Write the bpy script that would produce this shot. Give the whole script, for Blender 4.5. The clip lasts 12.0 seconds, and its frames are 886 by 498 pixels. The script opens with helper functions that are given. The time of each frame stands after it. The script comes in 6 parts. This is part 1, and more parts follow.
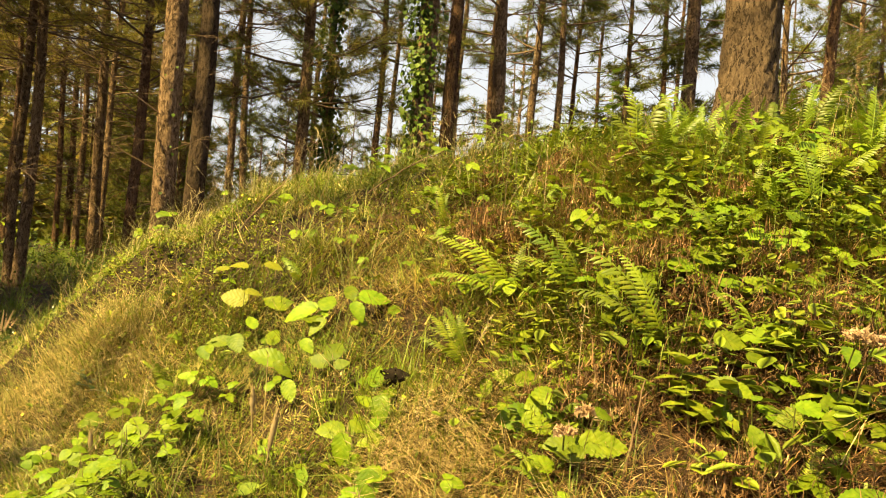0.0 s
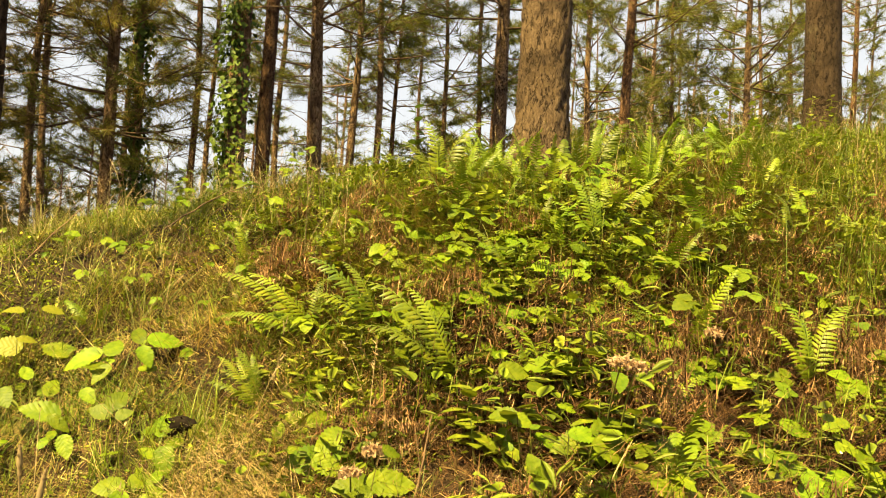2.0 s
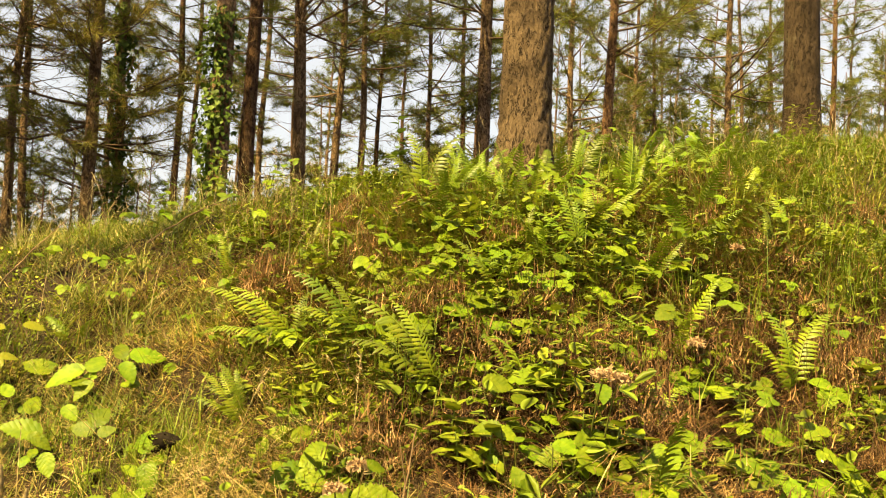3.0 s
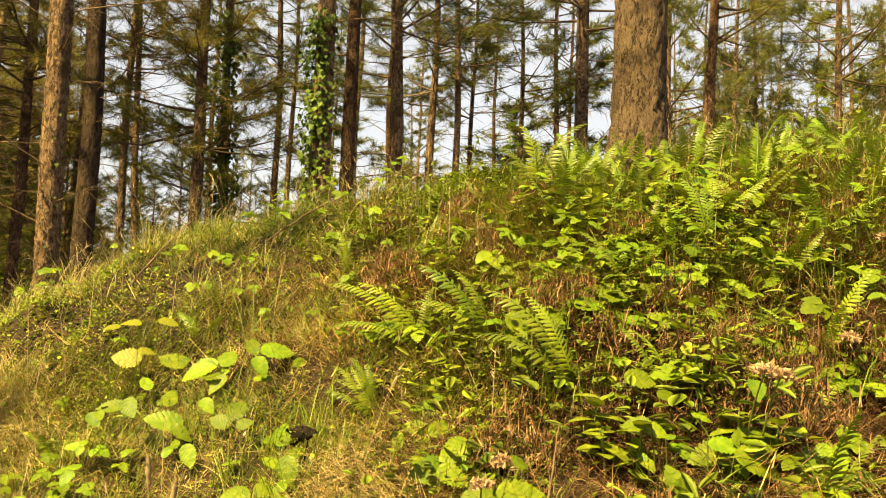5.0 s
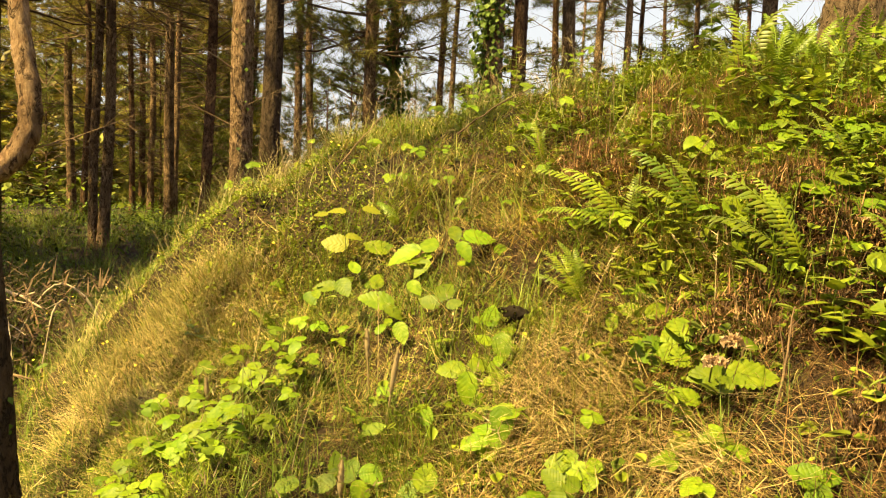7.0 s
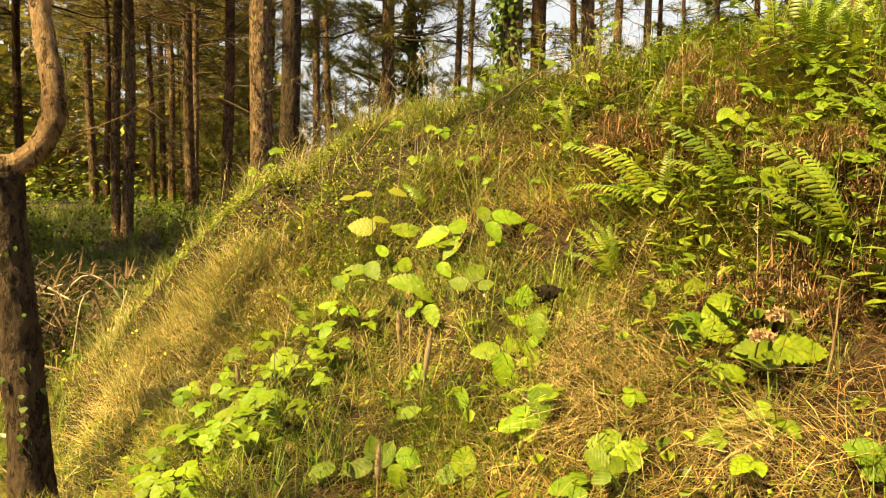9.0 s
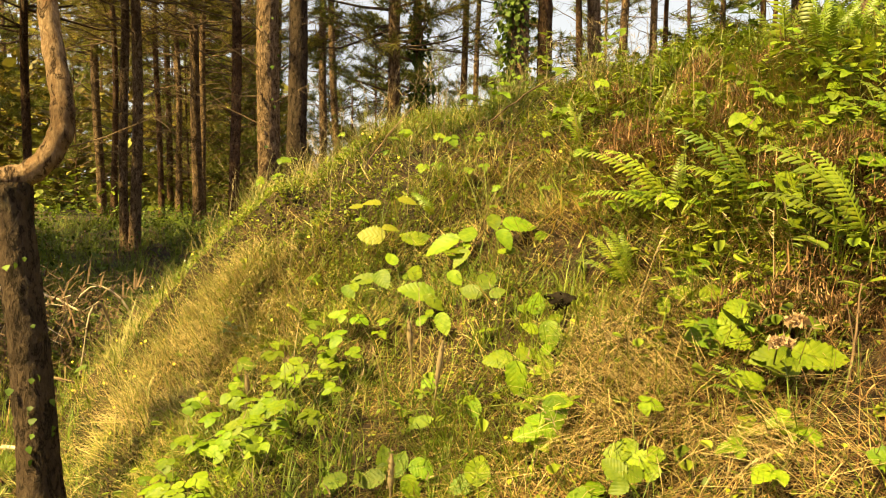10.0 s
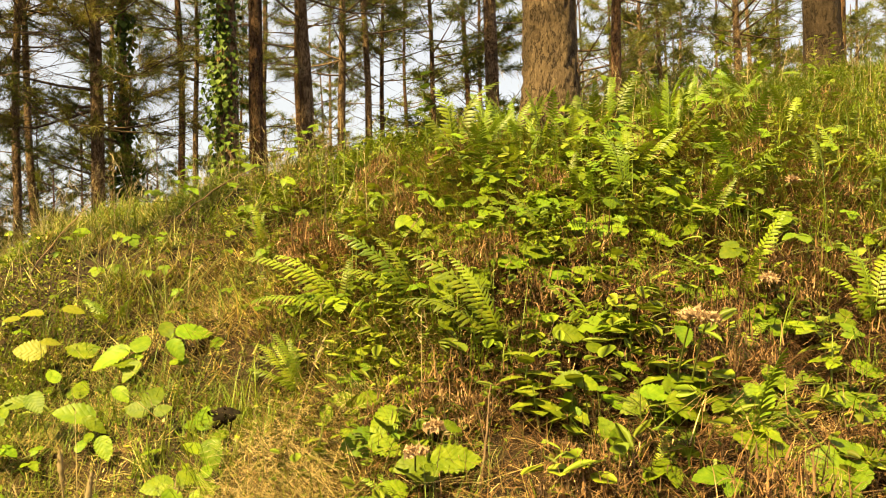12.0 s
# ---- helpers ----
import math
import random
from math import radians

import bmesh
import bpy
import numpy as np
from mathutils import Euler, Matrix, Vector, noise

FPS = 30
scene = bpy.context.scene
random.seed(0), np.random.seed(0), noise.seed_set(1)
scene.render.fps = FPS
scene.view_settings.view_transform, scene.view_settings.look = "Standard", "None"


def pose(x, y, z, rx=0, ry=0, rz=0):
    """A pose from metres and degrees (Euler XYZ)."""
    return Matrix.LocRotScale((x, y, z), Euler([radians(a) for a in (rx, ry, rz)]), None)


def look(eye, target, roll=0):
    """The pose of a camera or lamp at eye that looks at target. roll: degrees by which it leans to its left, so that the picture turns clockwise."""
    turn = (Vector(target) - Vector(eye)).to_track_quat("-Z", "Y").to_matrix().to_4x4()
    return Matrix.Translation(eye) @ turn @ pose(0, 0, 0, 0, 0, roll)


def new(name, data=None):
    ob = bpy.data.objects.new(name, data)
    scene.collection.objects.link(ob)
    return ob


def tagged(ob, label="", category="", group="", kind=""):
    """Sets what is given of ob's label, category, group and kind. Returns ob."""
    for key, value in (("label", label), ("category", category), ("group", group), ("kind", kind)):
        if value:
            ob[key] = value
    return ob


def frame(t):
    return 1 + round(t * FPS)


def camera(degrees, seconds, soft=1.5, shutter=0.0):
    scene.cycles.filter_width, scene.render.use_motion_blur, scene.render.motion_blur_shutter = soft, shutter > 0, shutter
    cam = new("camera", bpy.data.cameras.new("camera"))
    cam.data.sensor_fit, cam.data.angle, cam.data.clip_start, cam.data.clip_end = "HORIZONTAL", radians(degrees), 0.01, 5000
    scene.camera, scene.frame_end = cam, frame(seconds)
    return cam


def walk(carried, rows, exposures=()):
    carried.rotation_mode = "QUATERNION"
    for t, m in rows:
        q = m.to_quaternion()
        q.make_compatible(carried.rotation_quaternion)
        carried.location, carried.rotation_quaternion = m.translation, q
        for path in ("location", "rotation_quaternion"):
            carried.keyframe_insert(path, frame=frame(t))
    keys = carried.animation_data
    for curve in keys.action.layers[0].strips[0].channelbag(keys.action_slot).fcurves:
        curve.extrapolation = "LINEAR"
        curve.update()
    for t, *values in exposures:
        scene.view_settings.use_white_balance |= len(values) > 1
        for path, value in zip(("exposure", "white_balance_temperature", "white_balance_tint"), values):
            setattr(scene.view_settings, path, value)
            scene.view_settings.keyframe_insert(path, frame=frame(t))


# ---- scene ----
cam = camera(57.4, 12.0, soft=1.1)
PATH = [
    (0, (0.14, -0.885, 1.381), (0.111, 1.114, 1.362), 4.4),
    (0.5, (0.192, -0.88, 1.382), (0.343, 1.114, 1.39), 4.4),
    (1, (0.226, -0.878, 1.397), (0.507, 1.101, 1.445), 3.9),
    (1.5, (0.244, -0.871, 1.4), (0.605, 1.095, 1.459), 3.4),
    (2, (0.247, -0.871, 1.405), (0.632, 1.089, 1.489), 3.0),
    (2.5, (0.249, -0.87, 1.407), (0.65, 1.087, 1.501), 2.6),
    (3, (0.252, -0.877, 1.417), (0.671, 1.076, 1.524), 2.4),
    (3.2, (0.252, -0.872, 1.414), (0.675, 1.079, 1.522), 2.4),
    (4.8, (0.183, -0.839, 1.411), (0.521, 1.13, 1.498), 2.1),
    (5, (0.135, -0.828, 1.403), (0.338, 1.16, 1.495), 2.0),
    (5.5, (0.044, -0.819, 1.4), (-0.051, 1.177, 1.485), 1.9),
    (6, (0.005, -0.817, 1.385), (-0.18, 1.174, 1.429), 2.2),
    (6.5, (-0.013, -0.818, 1.345), (-0.187, 1.173, 1.279), 2.5),
    (7, (-0.021, -0.813, 1.32), (-0.194, 1.174, 1.173), 2.1),
    (7.2, (-0.028, -0.815, 1.311), (-0.202, 1.171, 1.149), 2.0),
    (8.8, (-0.052, -0.781, 1.298), (-0.268, 1.198, 1.107), 0.8),
    (9, (-0.057, -0.775, 1.299), (-0.278, 1.205, 1.116), 0.7),
    (9.5, (-0.069, -0.76, 1.294), (-0.299, 1.22, 1.13), 0.4),
    (10, (-0.073, -0.757, 1.292), (-0.31, 1.223, 1.132), 0.3),
    (10.5, (-0.085, -0.751, 1.285), (-0.327, 1.228, 1.129), -0.0),
    (11, (-0.046, -0.744, 1.302), (-0.246, 1.239, 1.14), -0.6),
    (11.5, (0.043, -0.74, 1.335), (0.107, 1.253, 1.193), -1.2),
    (12, (0.142, -0.757, 1.386), (0.543, 1.203, 1.405), -1.5),
]
walk(cam, [(t, look(eye, target, roll)) for t, eye, target, roll in PATH])

# ---- light ----
SUN_AZ, SUN_EL = radians(232), radians(53)     # direction towards the sun, from north (+y) clockwise
SUN_TO = Vector((math.sin(SUN_AZ) * math.cos(SUN_EL), math.cos(SUN_AZ) * math.cos(SUN_EL), math.sin(SUN_EL)))
world = bpy.data.worlds.new("sky")
scene.world = world
world.use_nodes = True
wn, wl = world.node_tree.nodes, world.node_tree.links
sky = wn.new("ShaderNodeTexSky")
sky.sky_type, sky.sun_disc, sky.sun_elevation, sky.sun_rotation = "NISHITA", False, SUN_EL, SUN_AZ
sky.air_density, sky.dust_density, sky.ozone_density = 1.0, 3.0, 1.0
wn["Background"].inputs["Strength"].default_value = 0.050
veil = wn.new("ShaderNodeMix")
veil.data_type = "RGBA"
veil.inputs["Factor"].default_value = 0.6
veil.inputs["B"].default_value = (7.6, 7.3, 6.6, 1)        # thin high cloud
wl.new(sky.outputs[0], veil.inputs["A"])
wl.new(veil.outputs["Result"], wn["Background"].inputs["Color"])
sun_data = bpy.data.lights.new("sun", "SUN")
sun_data.energy, sun_data.angle, sun_data.color = 6.3, radians(0.6), (1.0, 0.77, 0.28)
sun = new("sun", sun_data)
sun.matrix_world = look(SUN_TO * 40, (0, 0, 0))
scene.view_settings.exposure = 1.76

# ---- materials ----


def material(name, stops, scale=8.0, rough=0.8, bump=0.0, detail=6.0, stretch=(1, 1, 1), vary=0.0, island=False,
             translucent=0.0, spec=0.3, hue=0.0, veins=False):
    """Noise-coloured surface; stops: (position, colour). vary: brightness spread from piece to piece."""
    m = bpy.data.materials.new(name)
    m.use_nodes = True
    n, l = m.node_tree.nodes, m.node_tree.links
    p = n["Principled BSDF"]
    co = n.new("ShaderNodeTexCoord")
    mp = n.new("ShaderNodeMapping")
    mp.inputs["Scale"].default_value = stretch
    l.new(co.outputs["Object"], mp.inputs["Vector"])
    tex = n.new("ShaderNodeTexNoise")
    tex.inputs["Scale"].default_value, tex.inputs["Detail"].default_value = scale, detail
    l.new(mp.outputs[0], tex.inputs["Vector"])
    ramp = n.new("ShaderNodeValToRGB")
    e = ramp.color_ramp.elements
    e[0].position, e[0].color = stops[0][0], (*stops[0][1], 1)
    e[1].position, e[1].color = stops[-1][0], (*stops[-1][1], 1)
    for pos, col in stops[1:-1]:
        e.new(pos).color = (*col, 1)
    colour = ramp.outputs[0]
    l.new(tex.outputs[0], ramp.inputs[0])
    if vary:
        src = n.new("ShaderNodeNewGeometry").outputs["Random Per Island"] if island else n.new("ShaderNodeObjectInfo").outputs["Random"]
        hsv = n.new("ShaderNodeHueSaturation")
        mr = n.new("ShaderNodeMapRange")
        mr.inputs["To Min"].default_value, mr.inputs["To Max"].default_value = 1 - vary, 1 + vary
        l.new(src, mr.inputs["Value"])
        l.new(mr.outputs[0], hsv.inputs["Value"])
        if hue:
            mh = n.new("ShaderNodeMapRange")
            wv = n.new("ShaderNodeMath")
            wv.operation = "FRACT"
            mul = n.new("ShaderNodeMath")
            mul.operation, mul.inputs[1].default_value = "MULTIPLY", 7.31
            l.new(src, mul.inputs[0])
            l.new(mul.outputs[0], wv.inputs[0])
            mh.inputs["To Min"].default_value, mh.inputs["To Max"].default_value = 0.5 - hue, 0.5 + hue
            l.new(wv.outputs[0], mh.inputs["Value"])
            l.new(mh.outputs[0], hsv.inputs["Hue"])
        l.new(colour, hsv.inputs["Color"])
        colour = hsv.outputs[0]
    height_out = tex.outputs[0]
    if veins:      # side veins that leave the midrib forwards
        sep = n.new("ShaderNodeSeparateXYZ")
        l.new(co.outputs["Object"], sep.inputs[0])
        ab, sub, sine, pw, vm = (n.new("ShaderNodeMath") for _ in range(5))
        ab.operation, sub.operation, sine.operation, pw.operation, vm.operation = "ABSOLUTE", "SUBTRACT", "SINE", "POWER", "MULTIPLY"
        l.new(sep.outputs["Y"], ab.inputs[0])
        l.new(sep.outputs["X"], sub.inputs[0])
        l.new(ab.outputs[0], sub.inputs[1])
        vm.inputs[1].default_value = 21.0
        l.new(sub.outputs[0], vm.inputs[0])
        l.new(vm.outputs[0], sine.inputs[0])
        ab2 = n.new("ShaderNodeMath")
        ab2.operation = "ABSOLUTE"
        l.new(sine.outputs[0], ab2.inputs[0])
        pw.inputs[1].default_value = 0.35
        l.new(ab2.outputs[0], pw.inputs[0])
        height_out = pw.outputs[0]
        vc = n.new("ShaderNodeMix")
        vc.data_type = "RGBA"
        vc.inputs["A"].default_value = (0.26, 0.30, 0.03, 1)
        vf = n.new("ShaderNodeMapRange")
        vf.inputs["From Min"].default_value, vf.inputs["From Max"].default_value, vf.inputs["To Min"].default_value = 0.1, 0.5, 0.95
        l.new(pw.outputs[0], vf.inputs["Value"])
        l.new(vf.outputs[0], vc.inputs["Factor"])
        l.new(colour, vc.inputs["B"])
        colour = vc.outputs["Result"]
    l.new(colour, p.inputs["Base Color"])
    p.inputs["Roughness"].default_value = rough
    p.inputs["Specular IOR Level"].default_value = spec
    if bump:
        b = n.new("ShaderNodeBump")
        b.inputs["Strength"].default_value, b.inputs["Distance"].default_value = bump, 0.01
        l.new(height_out, b.inputs["Height"])
        l.new(b.outputs[0], p.inputs["Normal"])
    if translucent:
        tr = n.new("ShaderNodeBsdfTranslucent")
        mix = n.new("ShaderNodeMixShader")
        mix.inputs[0].default_value = translucent
        l.new(colour, tr.inputs["Color"])
        l.new(p.outputs[0], mix.inputs[1])
        l.new(tr.outputs[0], mix.inputs[2])
        l.new(mix.outputs[0], n["Material Output"].inputs["Surface"])
    return m


def bark_material(name, crack, plate, ridge, scale, lichen=(0.20, 0.19, 0.12)):
    """Scaly pine bark: ragged upright flakes parted by dark clefts, with dappled canopy shade painted in and a little
    lichen.
    """
    m = bpy.data.materials.new(name)
    m.use_nodes = True
    n, l = m.node_tree.nodes, m.node_tree.links
    p = n["Principled BSDF"]
    co = n.new("ShaderNodeTexCoord")
    mp = n.new("ShaderNodeMapping")
    mp.inputs["Scale"].default_value = (1, 1, 0.42)
    l.new(co.outputs["Object"], mp.inputs["Vector"])

    def layer(k, detail, rough, twist, source):
        t = n.new("ShaderNodeTexNoise")
        t.inputs["Scale"].default_value, t.inputs["Detail"].default_value = k, detail
        t.inputs["Roughness"].default_value, t.inputs["Distortion"].default_value = rough, twist
        l.new(source, t.inputs["Vector"])
        return t.outputs[0]

    def spread(value, lo, hi, a, b):
        r = n.new("ShaderNodeMapRange")
        r.inputs["From Min"].default_value, r.inputs["From Max"].default_value = lo, hi
        r.inputs["To Min"].default_value, r.inputs["To Max"].default_value = a, b
        l.new(value, r.inputs["Value"])
        return r.outputs[0]

    def blend(factor, a, b):
        x = n.new("ShaderNodeMix")
        x.data_type = "RGBA"
        l.new(factor, x.inputs["Factor"])
        for key, v in (("A", a), ("B", b)):
            if isinstance(v, tuple):
                x.inputs[key].default_value = (*v, 1)
            else:
                l.new(v, x.inputs[key])
        return x.outputs["Result"]

    big = layer(scale * 0.10, 4, 0.6, 0.4, co.outputs["Object"])
    cleft = layer(scale * 0.85, 8, 0.66, 0.7, mp.outputs[0])
    flake = layer(scale * 1.7, 9, 0.68, 0.6, mp.outputs[0])
    fine = layer(scale * 6, 6, 0.7, 0.0, mp.outputs[0])
    off = n.new("ShaderNodeMath")
    off.operation, off.inputs[1].default_value = "SUBTRACT", 0.47
    l.new(cleft, off.inputs[0])
    mag = n.new("ShaderNodeMath")
    mag.operation = "ABSOLUTE"
    l.new(off.outputs[0], mag.inputs[0])
    whole = n.new("ShaderNodeMath")
    whole.operation = "ADD"
    l.new(mag.outputs[0], whole.inputs[0])
    l.new(spread(layer(scale * 1.1, 3, 0.5, 0.0, mp.outputs[0]), 0.50, 0.64, 0.0, 0.06), whole.inputs[1])
    open_bark = spread(whole.outputs[0], 0.006, 0.040, 0.0, 1.0)
    colour = blend(spread(flake, 0.40, 0.60, 0.0, 1.0), plate, ridge)
    colour = blend(spread(fine, 0.36, 0.62, 0.55, 0.0), colour, tuple(0.45 * c for c in plate))
    # broad dark patches: dapple from the canopy, put into the bark colour
    colour = blend(spread(big, 0.50, 0.60, 0.0, 0.75), colour, tuple(0.5 * c for c in plate))
    colour = blend(spread(layer(scale * 0.16, 5, 0.6, 0.0, mp.outputs[0]), 0.60, 0.72, 0.0, 0.45), colour, lichen)
    colour = blend(open_bark, crack, colour)
    hsv = n.new("ShaderNodeHueSaturation")
    l.new(spread(n.new("ShaderNodeObjectInfo").outputs["Random"], 0.0, 1.0, 0.72, 1.25), hsv.inputs["Value"])
    l.new(colour, hsv.inputs["Color"])
    l.new(hsv.outputs[0], p.inputs["Base Color"])
    p.inputs["Roughness"].default_value = 0.92
    p.inputs["Specular IOR Level"].default_value = 0.15
    hsum = n.new("ShaderNodeMath")
    hsum.operation = "MULTIPLY_ADD"
    hsum.inputs[1].default_value = 1.5
    l.new(flake, hsum.inputs[0])
    l.new(open_bark, hsum.inputs[2])
    b = n.new("ShaderNodeBump")
    b.inputs["Strength"].default_value, b.inputs["Distance"].default_value = 1.0, 0.03
    l.new(hsum.outputs[0], b.inputs["Height"])
    l.new(b.outputs[0], p.inputs["Normal"])
    return m


BARK = bark_material("pine_bark", (0.05, 0.030, 0.018), (0.155, 0.094, 0.052), (0.36, 0.235, 0.145), 30)
BARK_RED = bark_material("pine_bark_reddish", (0.035, 0.02, 0.012), (0.13, 0.068, 0.038), (0.22, 0.125, 0.072), 38)
BARK_BIG = bark_material("old_pine_bark", (0.04, 0.026, 0.017), (0.17, 0.112, 0.07), (0.27, 0.185, 0.118), 38, (0.14, 0.10, 0.066))
# darker copy of the bark: shade on the trunk is put into its colour
BARK_SHADED = bark_material("pine_bark_painted_shade", (0.025, 0.016, 0.010), (0.085, 0.055, 0.036), (0.105, 0.07, 0.045), 30)
BARK_SMOOTH = bark_material("upper_pine_bark", (0.08, 0.045, 0.024), (0.30, 0.17, 0.088), (0.52, 0.345, 0.205), 24)
DEADWOOD = material("dead_branch_wood", [(0.3, (0.06, 0.036, 0.021)), (0.7, (0.17, 0.108, 0.062))], 14, 0.9, 0.4, vary=0.35)
NEEDLES = material("pine_needles", [(0.3, (0.08, 0.095, 0.012)), (0.6, (0.15, 0.155, 0.018)), (0.75, (0.24, 0.20, 0.025))], 1.2, 0.55, vary=0.4,
                   island=True, translucent=0.3, hue=0.03)
NEEDLES_DULL = material("ageing_pine_needles", [(0.3, (0.09, 0.084, 0.014)), (0.55, (0.19, 0.158, 0.024)), (0.75, (0.34, 0.24, 0.042))], 1.0, 0.6, vary=0.4,
                        island=True, translucent=0.3, hue=0.03)
# soil darkened to near black: shade in gaps between plants is in its colour
SOIL = material("sandy_soil_litter_and_gap_shade", [(0.28, (0.008, 0.005, 0.003)), (0.45, (0.020, 0.011, 0.005)), (0.6, (0.036, 0.020, 0.008)), (0.72, (0.075, 0.044, 0.017))],
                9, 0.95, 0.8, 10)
STRAW = material("dry_grass_straw", [(0.32, (0.14, 0.10, 0.024)), (0.55, (0.33, 0.25, 0.08)), (0.73, (0.66, 0.52, 0.22))], 3, 0.65, vary=0.72, island=True, translucent=0.12)
STRAW_PALE = material("bleached_straw", [(0.3, (0.24, 0.175, 0.06)), (0.55, (0.44, 0.325, 0.145)), (0.75, (0.66, 0.54, 0.30))], 3, 0.65, vary=0.45, island=True, translucent=0.12)
TAN = material("tan_straw_litter", [(0.32, (0.09, 0.042, 0.014)), (0.55, (0.27, 0.15, 0.054)), (0.73, (0.58, 0.40, 0.18))], 3, 0.7, vary=0.65, island=True, translucent=0.08)
LITTER = material("red_brown_needle_litter", [(0.32, (0.04, 0.016, 0.006)), (0.55, (0.135, 0.066, 0.025)), (0.72, (0.42, 0.26, 0.12))], 3, 0.75, vary=0.6, island=True)
BRACKEN = material("dead_bracken", [(0.3, (0.05, 0.023, 0.010)), (0.55, (0.22, 0.12, 0.052)), (0.72, (0.54, 0.36, 0.19))], 14, 0.8, vary=0.75, island=True, translucent=0.2)
GRASS = material("green_grass", [(0.3, (0.075, 0.12, 0.008)), (0.6, (0.16, 0.205, 0.013)), (0.75, (0.31, 0.28, 0.035))], 2.0, 0.5, vary=0.4, island=True, translucent=0.22, hue=0.02)
SEDGE = material("pale_blue_green_grass", [(0.3, (0.15, 0.16, 0.03)), (0.7, (0.44, 0.38, 0.15))], 2.0, 0.5, vary=0.3, island=True, translucent=0.35)
SEED = material("grass_seed_heads", [(0.3, (0.22, 0.155, 0.075)), (0.7, (0.40, 0.31, 0.18))], 6, 0.7, vary=0.25, island=True, translucent=0.3)
BRAMBLE = material("bramble_leaf", [(0.3, (0.088, 0.145, 0.004)), (0.6, (0.15, 0.206, 0.006)), (0.78, (0.21, 0.245, 0.010))], 4, 0.5, 0.14, vary=0.34, translucent=0.3, hue=0.014, spec=0.2, veins=True)
BRAMBLE_Y = material("yellowing_bramble_leaf", [(0.3, (0.155, 0.175, 0.008)), (0.7, (0.235, 0.225, 0.014))], 6, 0.5, 0.2, vary=0.15, translucent=0.4, veins=True)
HERB = material("small_herb_leaf", [(0.3, (0.08, 0.118, 0.006)), (0.6, (0.17, 0.205, 0.010)), (0.75, (0.28, 0.28, 0.022))], 3, 0.5, vary=0.5, island=True, translucent=0.26, hue=0.014)
FERN = material("fern_frond", [(0.3, (0.09, 0.142, 0.005)), (0.6, (0.165, 0.215, 0.008)), (0.75, (0.235, 0.255, 0.012))], 6, 0.45, 0.15, vary=0.38, translucent=0.3, hue=0.016, spec=0.4)
IVY = material("ivy_leaf", [(0.3, (0.032, 0.062, 0.007)), (0.7, (0.10, 0.14, 0.016))], 5, 0.55, vary=0.6, island=True, translucent=0.25, spec=0.2)
DARKLEAF = material("dark_glossy_leaf", [(0.3, (0.012, 0.028, 0.009)), (0.7, (0.035, 0.065, 0.018))], 6, 0.3, 0.2, vary=0.3, spec=0.5)
STEM = material("bramble_stem", [(0.3, (0.07, 0.075, 0.015)), (0.7, (0.13, 0.14, 0.025))], 10, 0.6, vary=0.25)
GREENSTEM = material("green_stalk", [(0.3, (0.13, 0.17, 0.03)), (0.7, (0.25, 0.27, 0.06))], 8, 0.5, vary=0.2)
BRUSHWOOD = material("old_brushwood", [(0.3, (0.05, 0.028, 0.014)), (0.6, (0.11, 0.065, 0.034)), (0.75, (0.24, 0.16, 0.09))], 5, 0.85, vary=0.5, island=True)
PALEWOOD = material("bleached_dead_wood", [(0.3, (0.26, 0.19, 0.12)), (0.7, (0.48, 0.39, 0.28))], 16, 0.85, 0.4, vary=0.25)
FLUFF = material("dried_flower_fluff", [(0.3, (0.28, 0.17, 0.09)), (0.7, (0.50, 0.36, 0.23))], 30, 0.9, vary=0.3, island=True, translucent=0.2)
PETAL_Y = material("yellow_petal", [(0.3, (0.65, 0.48, 0.02)), (0.7, (0.75, 0.60, 0.04))], 20, 0.6)
PETAL_W = material("white_petal", [(0.3, (0.65, 0.63, 0.60)), (0.7, (0.8, 0.8, 0.78))], 20, 0.6)
WITHERED = material("withered_black_leaf", [(0.3, (0.004, 0.003, 0.002)), (0.7, (0.016, 0.011, 0.007))], 30, 0.9, 0.3, spec=0.1)

# ---- ground shape ----
RNG = np.random.default_rng(11)


def smooth(v, a, b):
    t = np.clip((v - a) / (b - a), 0, 1)
    return t * t * (3 - 2 * t)


def bumps(x, y):
    """Hollows and tussock mounds of several sizes."""
    return (0.030 * np.sin(2.3 * x + 1.1 * y + 0.4) * np.sin(1.7 * y - 1.3 * x + 1.0) + 0.018 * np.sin(5.1 * x - 3.7 * y) * np.sin(4.3 * y + 2.9 * x + 2.0)
            + 0.010 * np.sin(11.3 * x + 7.9 * y + 1.0) * np.sin(9.7 * y - 8.3 * x)
            + (0.036 + 0.026 * smooth(-x, 0.6, 1.2)) * np.sin(7.3 * x + 2.1 * np.sin(3.1 * y) + 0.6) * np.sin(6.1 * y + 1.7 * np.sin(4.7 * x) + 1.4) * smooth(x, -2.6, -2.1) * (1 - smooth(x, 1.6, 2.4)) * smooth(y, 0.9, 1.5))


